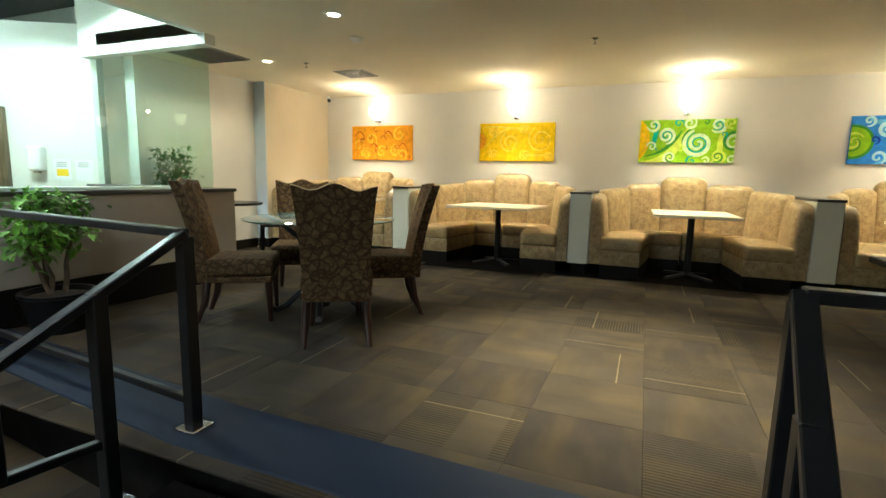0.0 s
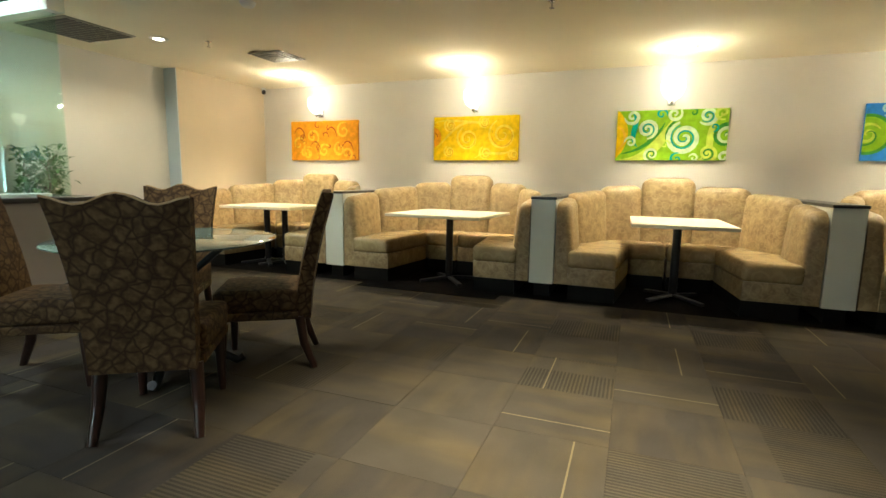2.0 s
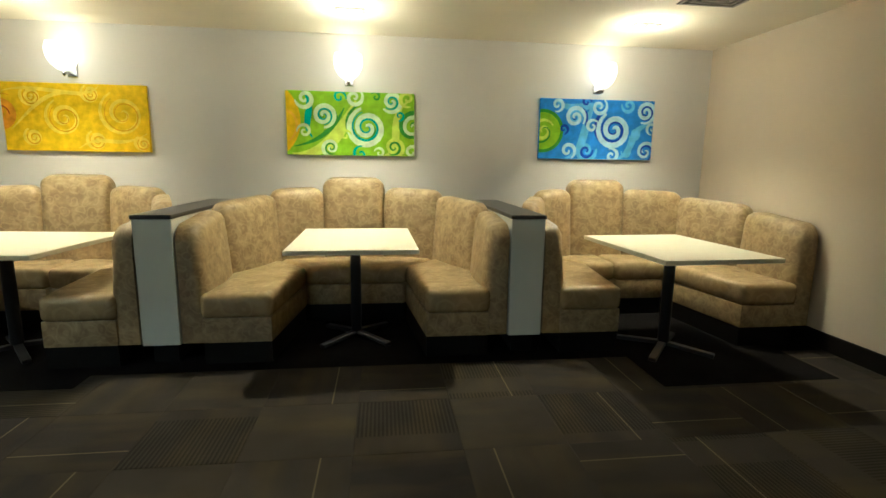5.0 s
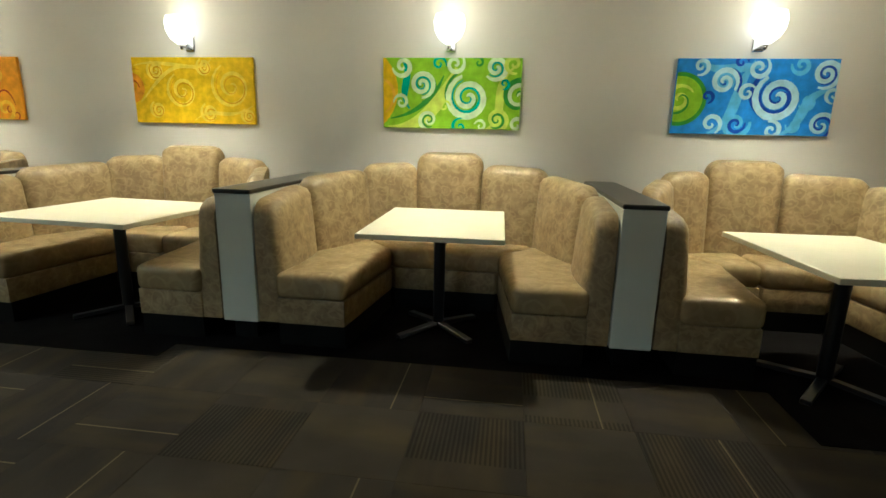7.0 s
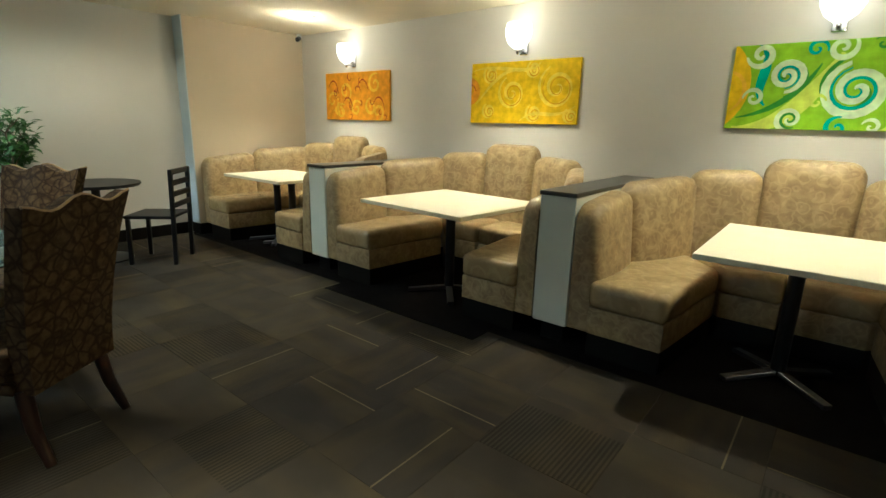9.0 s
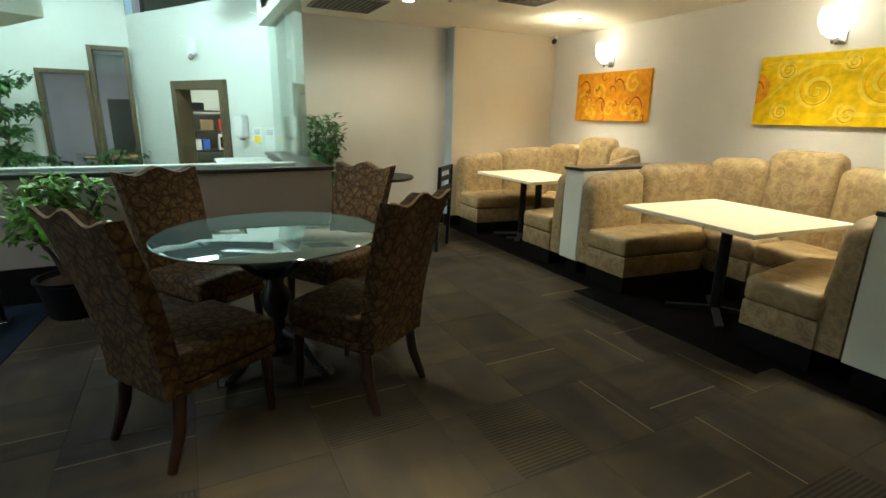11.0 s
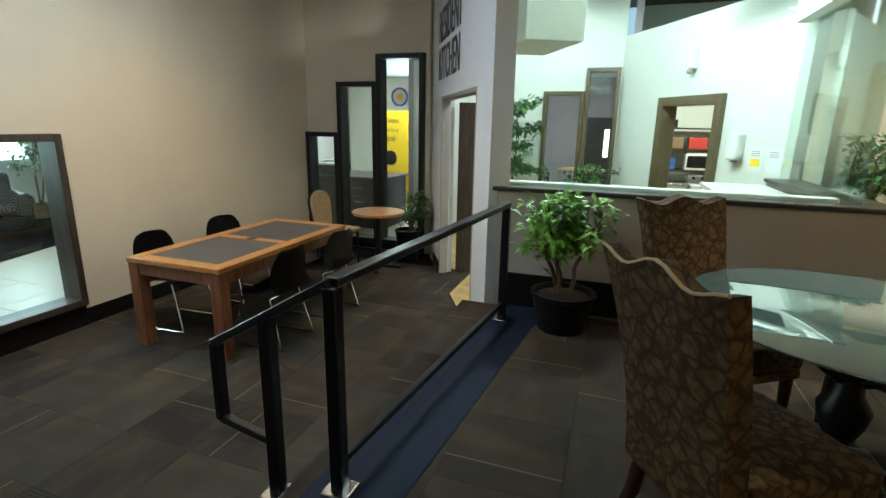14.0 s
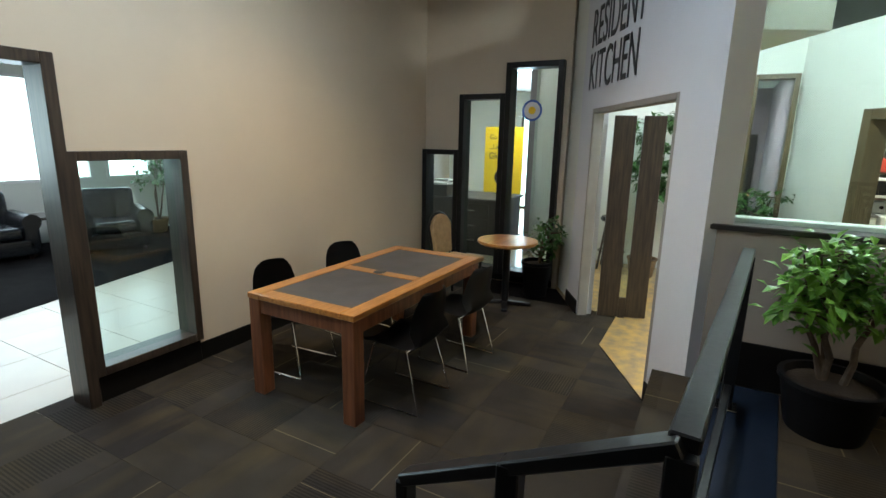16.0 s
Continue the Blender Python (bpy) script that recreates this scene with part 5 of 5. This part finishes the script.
# ---- kitchen things ----
ct = thing("kitchen_counter", "white counter along the corridor glass", "counter", at=(-4.85, -3.92, LOW))
part("worktop", bx(-0.80, 0.74, -0.28, 0.28, 1.27, 1.31, 0.006, 1), "counter", ct)
for k in range(3):
    part("cabinet_door", bx(-0.78 + 0.505 * k, -0.285 + 0.505 * k, -0.27, -0.25, 0.10, 1.26, 0.004, 1), "white_plastic", ct)
part("body", bx(-0.79, 0.73, -0.249, 0.27, 0.08, 1.269), "white_wall", ct)
dz = thing("soap_dispenser", "white wall soap dispenser", "dispenser", at=(*kp(2.52, -0.001), 1.20), rz=math.degrees(math.atan2(ku[1], ku[0])))
part("body", bx(-0.075, 0.075, -0.11, 0.0, -0.14, 0.14, 0.03, 3), "white_plastic", dz, smooth=True)
part("nozzle", bx(-0.03, 0.03, -0.08, -0.03, -0.165, -0.139, 0.005, 1), "vent", dz)
for k, (u, col) in enumerate(((2.75, "yellow"), (2.98, "ink"))):
    nt_ = thing("notice", "printed white notice taped to the wall", "notice", "notices", at=(*kp(u, -0.002), 1.08), rz=math.degrees(math.atan2(ku[1], ku[0])))
    part("sheet", bx(-0.09, 0.09, -0.003, 0.0, -0.12, 0.12), "paper", nt_)
    if col == "yellow":
        part("block", bx(-0.06, 0.06, -0.005, -0.0035, -0.07, 0.01), "yellow", nt_)
    for j in range(3):
        part("text_bar", bx(-0.06, 0.05, -0.005, -0.0035, 0.035 + 0.022 * j, 0.043 + 0.022 * j), "ink", nt_)
em = thing("wall_light", "small white emergency light on the kitchen wall", "light fitting", at=(*kp(1.62, -0.001), 2.17), rz=math.degrees(math.atan2(ku[1], ku[0])))
part("body", bx(-0.055, 0.055, -0.07, 0.0, -0.10, 0.11, 0.015, 2), "white_plastic", em, smooth=True)
part("head", cyl(bmesh.new(), (0, -0.05, -0.10), (0, -0.08, -0.15), 0.03, n=14), "vent", em)
bk = thing("bulkhead", "pale hanging duct bulkhead under the kitchen ceiling", "bulkhead", at=(-4.8, -6.0, 2.05), rz=math.degrees(A30))
part("box", bx(-0.45, 0.45, 0.0, 0.5, 0.0, 1.34, 0.005, 1), "white_wall", bk)
for x, y in ((-5.2, -5.0), (-7.0, -6.2)):
    fl = thing("fluorescent_fitting", "lit fluorescent ceiling panel in a steel frame", "ceiling light", "kitchen ceiling lights", at=(x, y, HIGH))
    part("frame", bx(-0.66, 0.66, -0.36, 0.36, -0.06, -0.001, 0.005, 1), "steel", fl)
    part("diffuser", bx(-0.60, 0.60, -0.30, 0.30, -0.07, -0.0605), "tube", fl)
dt = thing("air_duct", "white round air duct under the kitchen ceiling", "duct", at=(-5.6, -4.2, 2.95))
part("pipe", cyl(bmesh.new(), (0.9, 0.55, 0), (-0.2, -0.2, 0.02), 0.13, n=24), "white_wall", dt, smooth=True)
part("collar", cyl(bmesh.new(), (-0.2, -0.2, 0.02), (-0.26, -0.24, 0.02), 0.145, n=24), "vent", dt, smooth=True)
bs = thing("bar_stool", "dark bar stool on four splayed legs", "stool", at=(-8.05, -7.05, LOW))
part("seat", lathe(bmesh.new(), [(0.0, 0.70), (0.17, 0.70), (0.19, 0.73), (0.17, 0.77), (0.0, 0.775)], 24), "leather", bs, smooth=True)
for k in range(4):
    a = math.radians(45 + 90 * k)
    part("leg", cyl(bmesh.new(), (0.12 * math.cos(a), 0.12 * math.sin(a), 0.70), (0.22 * math.cos(a), 0.22 * math.sin(a), 0.0), 0.016, n=8), "dark_frame", bs)
part("foot_ring", tube(bmesh.new(), [(0.185 * math.cos(math.tau * i / 16), 0.185 * math.sin(math.tau * i / 16), 0.26) for i in range(17)], 0.009, 6), "black", bs)

# pantry behind the back wall
struct("pantry_wall", bx(-10.1, -10.0, -4.85, -2.4, LOW, HIGH), "white_wall", "white pantry back wall", "wall")
struct("pantry_side_wall", bx(-10.1, -5.35, -2.4, -2.3, LOW, HIGH), "white_wall", "white pantry side wall", "wall")
struct("pantry_floor", prism(bmesh.new(), [(-8.45, -4.85), (-5.7, -3.25), (-5.7, -2.4), (-10.0, -2.4), (-10.0, -4.85)], LOW - 0.1, LOW - 0.008), "vinyl", "patterned vinyl pantry floor", "floor")
struct("pantry_ceiling", prism(bmesh.new(), [(-8.30, -4.75), (-5.7, -3.25), (-5.7, -2.4), (-10.0, -2.4), (-10.0, -4.75)], 2.4, 2.5), "white_wall", "white pantry ceiling", "ceiling")
KR = 90


def kq(u, v):
    return (-8.44 - v, -4.0 + (u - 1.7))


sh = thing("pantry_shelf", "dark wooden shelf unit with packed boards", "shelf", at=(*kq(1.7, 1.28), LOW), rz=KR)
for z in (1.10, 1.45, 1.80):
    part("board", bx(-0.6, 0.6, -0.18, 0.2, z, z + 0.03, 0.003, 1), "dark_frame", sh)
for x in (-0.6, 0.6):
    part("upright", bx(x - 0.02, x + 0.02, -0.18, 0.2, 1.0, 2.1, 0.003, 1), "dark_frame", sh)
cb = thing("pantry_counter", "steel topped pantry counter", "counter", at=(*kq(1.5, 1.15), LOW), rz=KR)
part("worktop", bx(-0.75, 0.35, -0.30, 0.32, 0.88, 0.92, 0.004, 1), "steel", cb)
part("body", bx(-0.74, 0.34, -0.28, 0.31, 0.0, 0.879), "white_wall", cb)
so = thing("stove", "white kitchen stove with black knobs", "stove", at=(*kq(2.2, 1.15), LOW), rz=KR)
part("body", bx(-0.32, 0.30, -0.30, 0.30, 0.0, 0.90, 0.01, 1), "white_plastic", so)
part("oven_window", bx(-0.22, 0.20, -0.306, -0.3005, 0.30, 0.62, 0.003, 1), "plastic", so)
part("control_panel", bx(-0.32, 0.30, 0.22, 0.30, 0.902, 1.05, 0.006, 1), "white_plastic", so)
for k in range(4):
    part("knob", cyl(bmesh.new(), (-0.22 + 0.14 * k, 0.219, 0.98), (-0.22 + 0.14 * k, 0.195, 0.98), 0.025, n=12), "plastic", so)
mw = thing("microwave", "white microwave oven on the shelf", "microwave", at=(*kq(2.02, 1.27), LOW + 1.131), rz=KR)
part("body", bx(-0.24, 0.24, -0.17, 0.17, 0.0, 0.28, 0.01, 1), "white_plastic", mw)
part("door_window", bx(-0.21, 0.10, -0.176, -0.1705, 0.04, 0.24, 0.003, 1), "plastic", mw)
for u, z, c, nm, lab, w_ in ((1.25, 1.131, "red", "food_box", "red food carton on the shelf", 0.10), (1.42, 1.131, "white_plastic", "plastic_tub", "white plastic tub on the shelf", 0.08), (1.58, 1.131, "blue", "packet", "blue packet on the shelf", 0.06),
                           (1.30, 1.481, "white_plastic", "plastic_tub", "white plastic tub on the shelf", 0.10), (1.62, 1.481, "wicker", "food_box", "brown carton on the shelf", 0.11), (1.95, 1.481, "red", "food_box", "red food carton on the shelf", 0.14), (1.4, 1.831, "plastic", "storage_bin", "black storage bin on the top shelf", 0.2)):
    b = thing(nm, lab, nm.replace("_", " "), at=(*kq(u, 1.25), LOW + z), rz=KR)
    part("body", bx(-w_, w_, -0.09, 0.09, 0, 0.19 if w_ < 0.15 else 0.13, 0.008, 1), c, b)

# lounge behind the kitchen's inner windows
struct("lounge_floor", bx(-14.0, -8.45, -8.4, -4.87, LOW - 0.1, LOW - 0.006), "dark_carpet", "dark carpet of the lounge", "floor")
struct("lounge_wall_west", bx(-14.15, -14.0, -8.4, -4.75, LOW, 2.6), "mauve", "mauve painted lounge wall", "wall")
struct("lounge_wall_north", bx(-14.0, -8.42, -4.95, -4.85, LOW, HIGH), "mauve", "mauve painted lounge wall", "wall")
struct("lounge_wall_south", bx(-14.0, -8.45, -8.55, -8.4, LOW, 2.6), "mauve", "mauve painted lounge wall", "wall")
struct("lounge_ceiling", bx(-14.0, -8.59, -8.4, -4.85, 2.6, 2.7), "white_wall", "white lounge ceiling", "ceiling")
dr = thing("door_1", "closed dark door with a narrow glowing slot", "door", kind="structure", at=(-13.99, -5.55, LOW))
part("leaf", bx(0.0, 0.05, -0.45, 0.45, 0.0, 2.05, 0.004, 1), "cabinet", dr)
# The slot itself glows, in place of brightness behind its glass.
part("glowing_slot", bx(0.0505, 0.056, 0.15, 0.27, 1.05, 1.75), "outdoor", dr)
part("door_handle", bar(bmesh.new(), (0.09, -0.38, 1.0), (0.09, -0.26, 1.0), 0.02, 0.02), "steel", dr)
t = thing("cafe_table", "round honey oak table in the lounge", "table", at=(-11.6, -5.75, LOW))
part("tabletop", lathe(bmesh.new(), [(0.0, 0.86), (0.5, 0.86), (0.52, 0.88), (0.51, 0.90), (0.0, 0.90)], 36), "honey", t, smooth=True)
part("column", cyl(bmesh.new(), (0, 0, 0.03), (0, 0, 0.86), 0.05, n=14), "black", t, smooth=True)
part("base", lathe(bmesh.new(), [(0.0, 0.0), (0.3, 0.0), (0.3, 0.015), (0.06, 0.05), (0.0, 0.05)], 24), "black", t, smooth=True)
slat_chair(-11.3, -5.0, LOW, 150, "black wooden chair at the lounge table")
slat_chair(-11.0, -6.3, LOW, 40, "black wooden chair at the lounge table")

# Unseen glowing panel, added to go with the cool ceiling fill.
sl = thing("skylight", "added bright panel in the high ceiling, out of view", "skylight", at=(*FILL_AT, HIGH))
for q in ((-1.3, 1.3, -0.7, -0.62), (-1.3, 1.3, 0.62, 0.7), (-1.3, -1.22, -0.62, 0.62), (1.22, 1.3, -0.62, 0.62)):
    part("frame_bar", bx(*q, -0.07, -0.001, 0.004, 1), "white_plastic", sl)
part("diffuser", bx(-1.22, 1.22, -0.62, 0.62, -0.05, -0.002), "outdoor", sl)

# ---- reception behind the stepped windows ----
struct("reception_floor", bx(-13.6, -6.6, -12.6, -8.4, LOW - 0.1, LOW - 0.006), "tile", "glossy cream tile floor of the reception", "floor")
struct("reception_floor_edge", prism(bmesh.new(), [(-8.45, -8.4), (-6.6, -8.4), (-6.6, -7.46), slant(-0.55, 0.0)], LOW - 0.1, LOW - 0.006), "tile", "glossy tile floor beside the kitchen wall", "floor")
struct("reception_wall_south", bx(-13.6, -6.75, -12.75, -12.6, LOW, HIGH), "half_wall", "taupe reception wall", "wall")
struct("reception_wall_west", wall_bm((-13.6, -8.4), (-13.6, -12.6), LOW, HIGH, 0.15, [(0.35, 2.1, LOW, 2.1)]), "white_wall", "white reception wall with glass entrance doors", "wall")
struct("reception_wall_north", bx(-14.15, -8.45, -8.4, -8.3, LOW, HIGH), "white_wall", "white reception wall", "wall")
struct("reception_wall_east", bx(-6.75, -6.6, -12.6, -9.52, LOW, HIGH), "white_wall", "white reception wall", "wall")
struct("reception_ceiling", bx(-13.6, -6.75, -12.6, -7.3, 2.6, 2.7), "vent", "grey reception ceiling", "ceiling")
rl = thing("reception_fitting", "lit square ceiling panel in the reception", "ceiling light", at=(-8.9, -8.85, 2.6))
part("frame", bx(-0.34, 0.34, -0.34, 0.34, -0.05, -0.001, 0.005, 1), "steel", rl)
part("diffuser", bx(-0.30, 0.30, -0.30, 0.30, -0.06, -0.0505), "tube", rl)
en = thing("entrance_door", "glass entrance doors with dark frames, daylight behind", "door", kind="structure")
frame_parts(en, (-13.55, -10.5), (-13.55, -9.64), LOW, 2.1, 0.06, 0.08, "dark_frame", "glass")
frame_parts(en, (-13.55, -9.62), (-13.55, -8.76), LOW, 2.1, 0.06, 0.08, "dark_frame", "glass")
struct("backdrop_west", bx(-16.0, -15.9, -14, -6, LOW - 0.5, 4.5), "outdoor", "bright daylight outside the entrance", "backdrop")
rc = thing("reception_desk", "dark reception desk with drawers and a pale ledge", "desk", at=(-8.3, -9.75, LOW))
part("body", bx(-0.5, 0.5, -1.1, 1.0, 0.0, 0.86, 0.006, 1), "cabinet", rc)
part("worktop", bx(-0.55, 0.55, -1.15, 1.05, 0.861, 0.90, 0.006, 1), "slate", rc)
part("ledge", bx(0.30, 0.52, -1.15, 0.1, 0.90, 1.08, 0.006, 1), "cabinet", rc)
part("ledge_top", bx(0.25, 0.56, -1.17, 0.12, 1.081, 1.11, 0.004, 1), "counter", rc)
for k in range(3):
    d = part("drawer", bx(0.501, 0.52, 0.25, 0.85, 0.12 + 0.24 * k, 0.33 + 0.24 * k, 0.004, 1), "cabinet", rc)
    part("handle", bar(bmesh.new(), (0.535, 0.47, 0.225 + 0.24 * k), (0.535, 0.63, 0.225 + 0.24 * k), 0.012, 0.012), "steel", d)
pr = thing("printer", "black office printer on the reception desk", "printer", at=(-8.35, -10.0, LOW + 0.901))
part("body", bx(-0.2, 0.2, -0.22, 0.22, 0.0, 0.2, 0.02, 2), "plastic", pr)
part("tray", bx(-0.05, 0.15, -0.15, 0.15, 0.201, 0.23, 0.005, 1), "paper", pr)
bn = thing("banner_stand", "yellow printed pull-up banner on a steel base", "banner", at=(-9.5, -9.38, LOW), rz=84)
part("sheet", bx(-0.40, 0.40, -0.003, 0.003, 0.10, 2.05), "yellow", bn)
part("base", bx(-0.42, 0.42, -0.09, 0.09, 0.0, 0.09, 0.02, 2), "steel", bn)
for text, z, size in (("Go Global", 1.82, 0.13), ("...Live in a", 1.64, 0.13), ("Global", 1.46, 0.17)):
    ob = new("lettering", lettering(text, size, 0.9, "letter"))
    ob.parent = bn
    ob.matrix_local = pose(-0.30, -0.006, z, 90, 0, 0)
part("emblem", lathe(bmesh.new(), [(0.10, 0.0), (0.10, 0.004), (0.15, 0.004), (0.15, 0.0)], 24), "letter", bn).matrix_local = pose(-0.02, -0.004, 1.12, 90, 0, 0)
for j in range(3):
    part("text_bar", bx(-0.28, 0.24 - 0.08 * j, -0.007, -0.0035, 0.78 - 0.09 * j, 0.81 - 0.09 * j), "letter", bn)
dc = thing("window_decal", "round blue and white decal on the window", "decal", at=(-6.60, -7.88, 1.72))
for r_, m_, o in ((0.125, "blue", 0.0), (0.10, "paper", 0.002), (0.045, "yellow", 0.004)):
    part("disc", lathe(bmesh.new(), [(0.0, 0.0), (r_, 0.0), (r_, 0.0015), (0.0, 0.0015)], 28), m_, dc).matrix_local = pose(o, 0, 0, 0, 90, 0)

# ---- lobby beyond the south doorway ----
struct("lobby_floor", bx(-6.6, 3.5, -15.4, -9.36, LOW - 0.1, LOW - 0.022), "grout", "grouted sub floor of the lobby", "floor")
struct("lobby_carpet", prism(bmesh.new(), [(-6.6, -15.4), (3.5, -15.4), (3.5, -11.0), (-0.5, -11.0), (-2.95, -11.92), (-4.94, -12.58), (-6.6, -13.1)], LOW - 0.021, LOW + 0.004), "dark_carpet", "dark carpet area in the lobby", "floor")
struct("lobby_wall_south", wall_bm((3.5, -15.4), (-6.6, -15.4), LOW, 2.9, 0.15, [(0.3, 4.9, 0.55, 2.2), (5.1, 8.9, 0.55, 2.2), (9.12, 9.95, 0.55, 2.2)]), "white_wall", "white lobby wall below wide windows", "wall")
struct("lobby_wall_west", bx(-6.75, -6.6, -15.4, -12.6, LOW, 2.9), "white_wall", "white lobby wall", "wall")
struct("lobby_wall_east", bx(3.5, 3.65, -15.4, -9.51, LOW, 2.9), "white_wall", "white lobby wall", "wall")
struct("lobby_ceiling", bx(-6.6, 3.5, -15.4, -9.51, 2.6, 2.7), "dark_ceiling", "dark blue lobby ceiling", "ceiling")
w = thing("window_4", "wide white framed lobby windows, bright daylight", "window", kind="structure")
for x0, x1 in ((-6.45, -5.62), (-5.40, -3.52), (-3.50, -1.60), (-1.40, 0.90), (0.92, 3.2)):
    frame_parts(w, (x0, -15.42), (x1, -15.42), 0.55, 2.2, 0.05, 0.08, "white_plastic", "glass")
struct("backdrop_south", bx(-12, 10, -19.0, -18.9, LOW - 1, 6), "outdoor", "bright daylight outside the lobby windows", "backdrop")
for x, y in ((-3.2, -12.6), (-2.2, -11.4)):
    f = thing("lobby_light", "dark hanging lobby ceiling fixture with pale fins", "ceiling light", "lobby lights", at=(x, y, 2.6))
    for k in range(5):
        part("fin", bx(-0.35, 0.35, -0.3 + 0.15 * k, -0.28 + 0.15 * k, -0.12, -0.001, 0.003, 1), "white_plastic", f)


def armchair(x, y, rz):
    c = thing("armchair", "black leather club armchair with rolled arms", "armchair", "lobby armchairs", at=(x, y, LOW), rz=rz)
    part("base", bx(-0.44, 0.44, -0.40, 0.40, 0.06, 0.30, 0.04, 3), "leather", c, smooth=True)
    part("seat_cushion", bx(-0.28, 0.28, -0.28, 0.44, 0.30, 0.47, 0.06, 4), "leather", c, "glossy black leather cushion", True)
    part("backrest", box(bmesh.new(), -0.36, 0.36, -0.14, 0.14, 0.0, 0.62, 0.09, 4, m=pose(0, -0.36, 0.30, 12, 0, 0)), "leather", c, smooth=True)
    for sx in (-1, 1):
        bm = bmesh.new()
        box(bm, sx * 0.39 - 0.10, sx * 0.39 + 0.10, -0.40, 0.40, 0.10, 0.52, 0.06, 3)
        cyl(bm, (sx * 0.40, -0.38, 0.53), (sx * 0.40, 0.41, 0.53), 0.115, n=20)
        part("arm", bm, "leather", c, smooth=True)
        for sy in (-0.34, 0.34):
            part("foot", cyl(bmesh.new(), (sx * 0.36, sy, 0.06), (sx * 0.36, sy, 0.0), 0.03, 0.022, 10), "leg", c)
    return c


armchair(-4.98, -14.15, -22)
armchair(-3.60, -14.70, -5)
t = thing("end_table", "dark wooden end table between the armchairs", "table", at=(-4.28, -14.70, LOW))
part("tabletop", bx(-0.32, 0.32, -0.30, 0.30, 0.52, 0.56, 0.006, 1), "dark_frame", t)
for sx in (-0.27, 0.27):
    for sy in (-0.25, 0.25):
        part("leg", bx(sx - 0.03, sx + 0.03, sy - 0.03, sy + 0.03, 0.0, 0.519, 0.004, 1), "dark_frame", t)

slat_chair(1.84, -4.00, 0, 90, "black wooden ladder-back chair beside the dark table")

# dark table with a chair on the east side of the platform
t = thing("square_table", "dark square table on the dining platform", "table", at=(1.65, -4.65, 0))
part("tabletop", bx(-0.45, 0.45, -0.45, 0.45, 0.715, 0.745, 0.006, 2), "black_base", t)
part("column", cyl(bmesh.new(), (0, 0, 0.03), (0, 0, 0.70), 0.04, n=16), "black", t, smooth=True)
part("mount_plate", bx(-0.15, 0.15, -0.15, 0.15, 0.70, 0.7145, 0.004, 1), "black", t)
part("base", lathe(bmesh.new(), [(0.0, 0.0), (0.26, 0.0), (0.26, 0.012), (0.06, 0.045), (0.0, 0.045)], 28), "black", t, smooth=True)

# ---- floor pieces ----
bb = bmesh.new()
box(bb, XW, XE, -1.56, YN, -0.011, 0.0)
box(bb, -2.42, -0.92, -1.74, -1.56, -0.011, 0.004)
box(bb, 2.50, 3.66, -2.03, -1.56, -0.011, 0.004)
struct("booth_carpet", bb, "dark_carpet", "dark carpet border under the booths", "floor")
tile_bm = bx(-0.2495, 0.2495, -0.2495, 0.2495, -0.012, 0.0, 0.0012, 1)
tile_me = bpy.data.meshes.new("carpet_tile")
tile_bm.to_mesh(tile_me)
tile_bm.free()
tile_me.materials.append(M["carpet"])
fp = bpy.data.objects["platform_floor"]
fl_ = bpy.data.objects["lower_floor"]
rnd = random.Random(12)


def tiles(parent, x0, x1, y0, y1, z):
    nx, ny = math.ceil((x1 - x0) / 0.5), math.ceil((y1 - y0) / 0.5)
    for i in range(nx):
        for j in range(ny):
            x, y = x0 + 0.25 + 0.5 * i, y1 - 0.25 - 0.5 * j
            ob = new("carpet_tile", tile_me)
            ob.parent = parent
            ob.matrix_local = pose(x, y, z + rnd.uniform(-0.0006, 0.0006), 0, 0, 90 * ((i + j) % 2) + 180 * rnd.randint(0, 1))


tiles(fp, -3.80, 4.0, -5.70, -1.56, 0.0)
tiles(fp, -5.25, -3.85, -3.33, -1.56, 0.0)
tiles(fl_, -6.0, 0.0, -9.36, -6.6, LOW + 0.002)
# the tiles along the platform and the slanted wall are cut to its line
for i in range(9):
    for j in range(2):
        x, y = -6.3 + 0.5 * i + 0.25, -6.6 + 0.5 * j + 0.25
        cut = bx(x - 0.2495, x + 0.2495, y - 0.2495, y + 0.2495, LOW - 0.010, LOW + 0.002)
        bmesh.ops.bisect_plane(cut, geom=cut.verts[:] + cut.edges[:] + cut.faces[:], plane_co=(*slant(0, -0.02), 0), plane_no=(-U[1], U[0], 0), clear_outer=True)
        if cut.faces:
            part("carpet_tile", cut, "carpet", fl_)
        else:
            cut.free()
tb = bx(-0.2985, 0.2985, -0.2985, 0.2985, -0.02, 0.0, 0.003, 1)
tm = bpy.data.meshes.new("floor_tile")
tb.to_mesh(tm)
tb.free()
tm.materials.append(M["tile"])
fo = bpy.data.objects["lobby_floor"]
for i in range(12):
    for j in range(6):
        ob = new("floor_tile", tm)
        ob.parent = fo
        ob.matrix_local = pose(-5.1 + 0.6 * i, -9.66 - 0.6 * j, LOW + rnd.uniform(-0.0008, 0.0008))
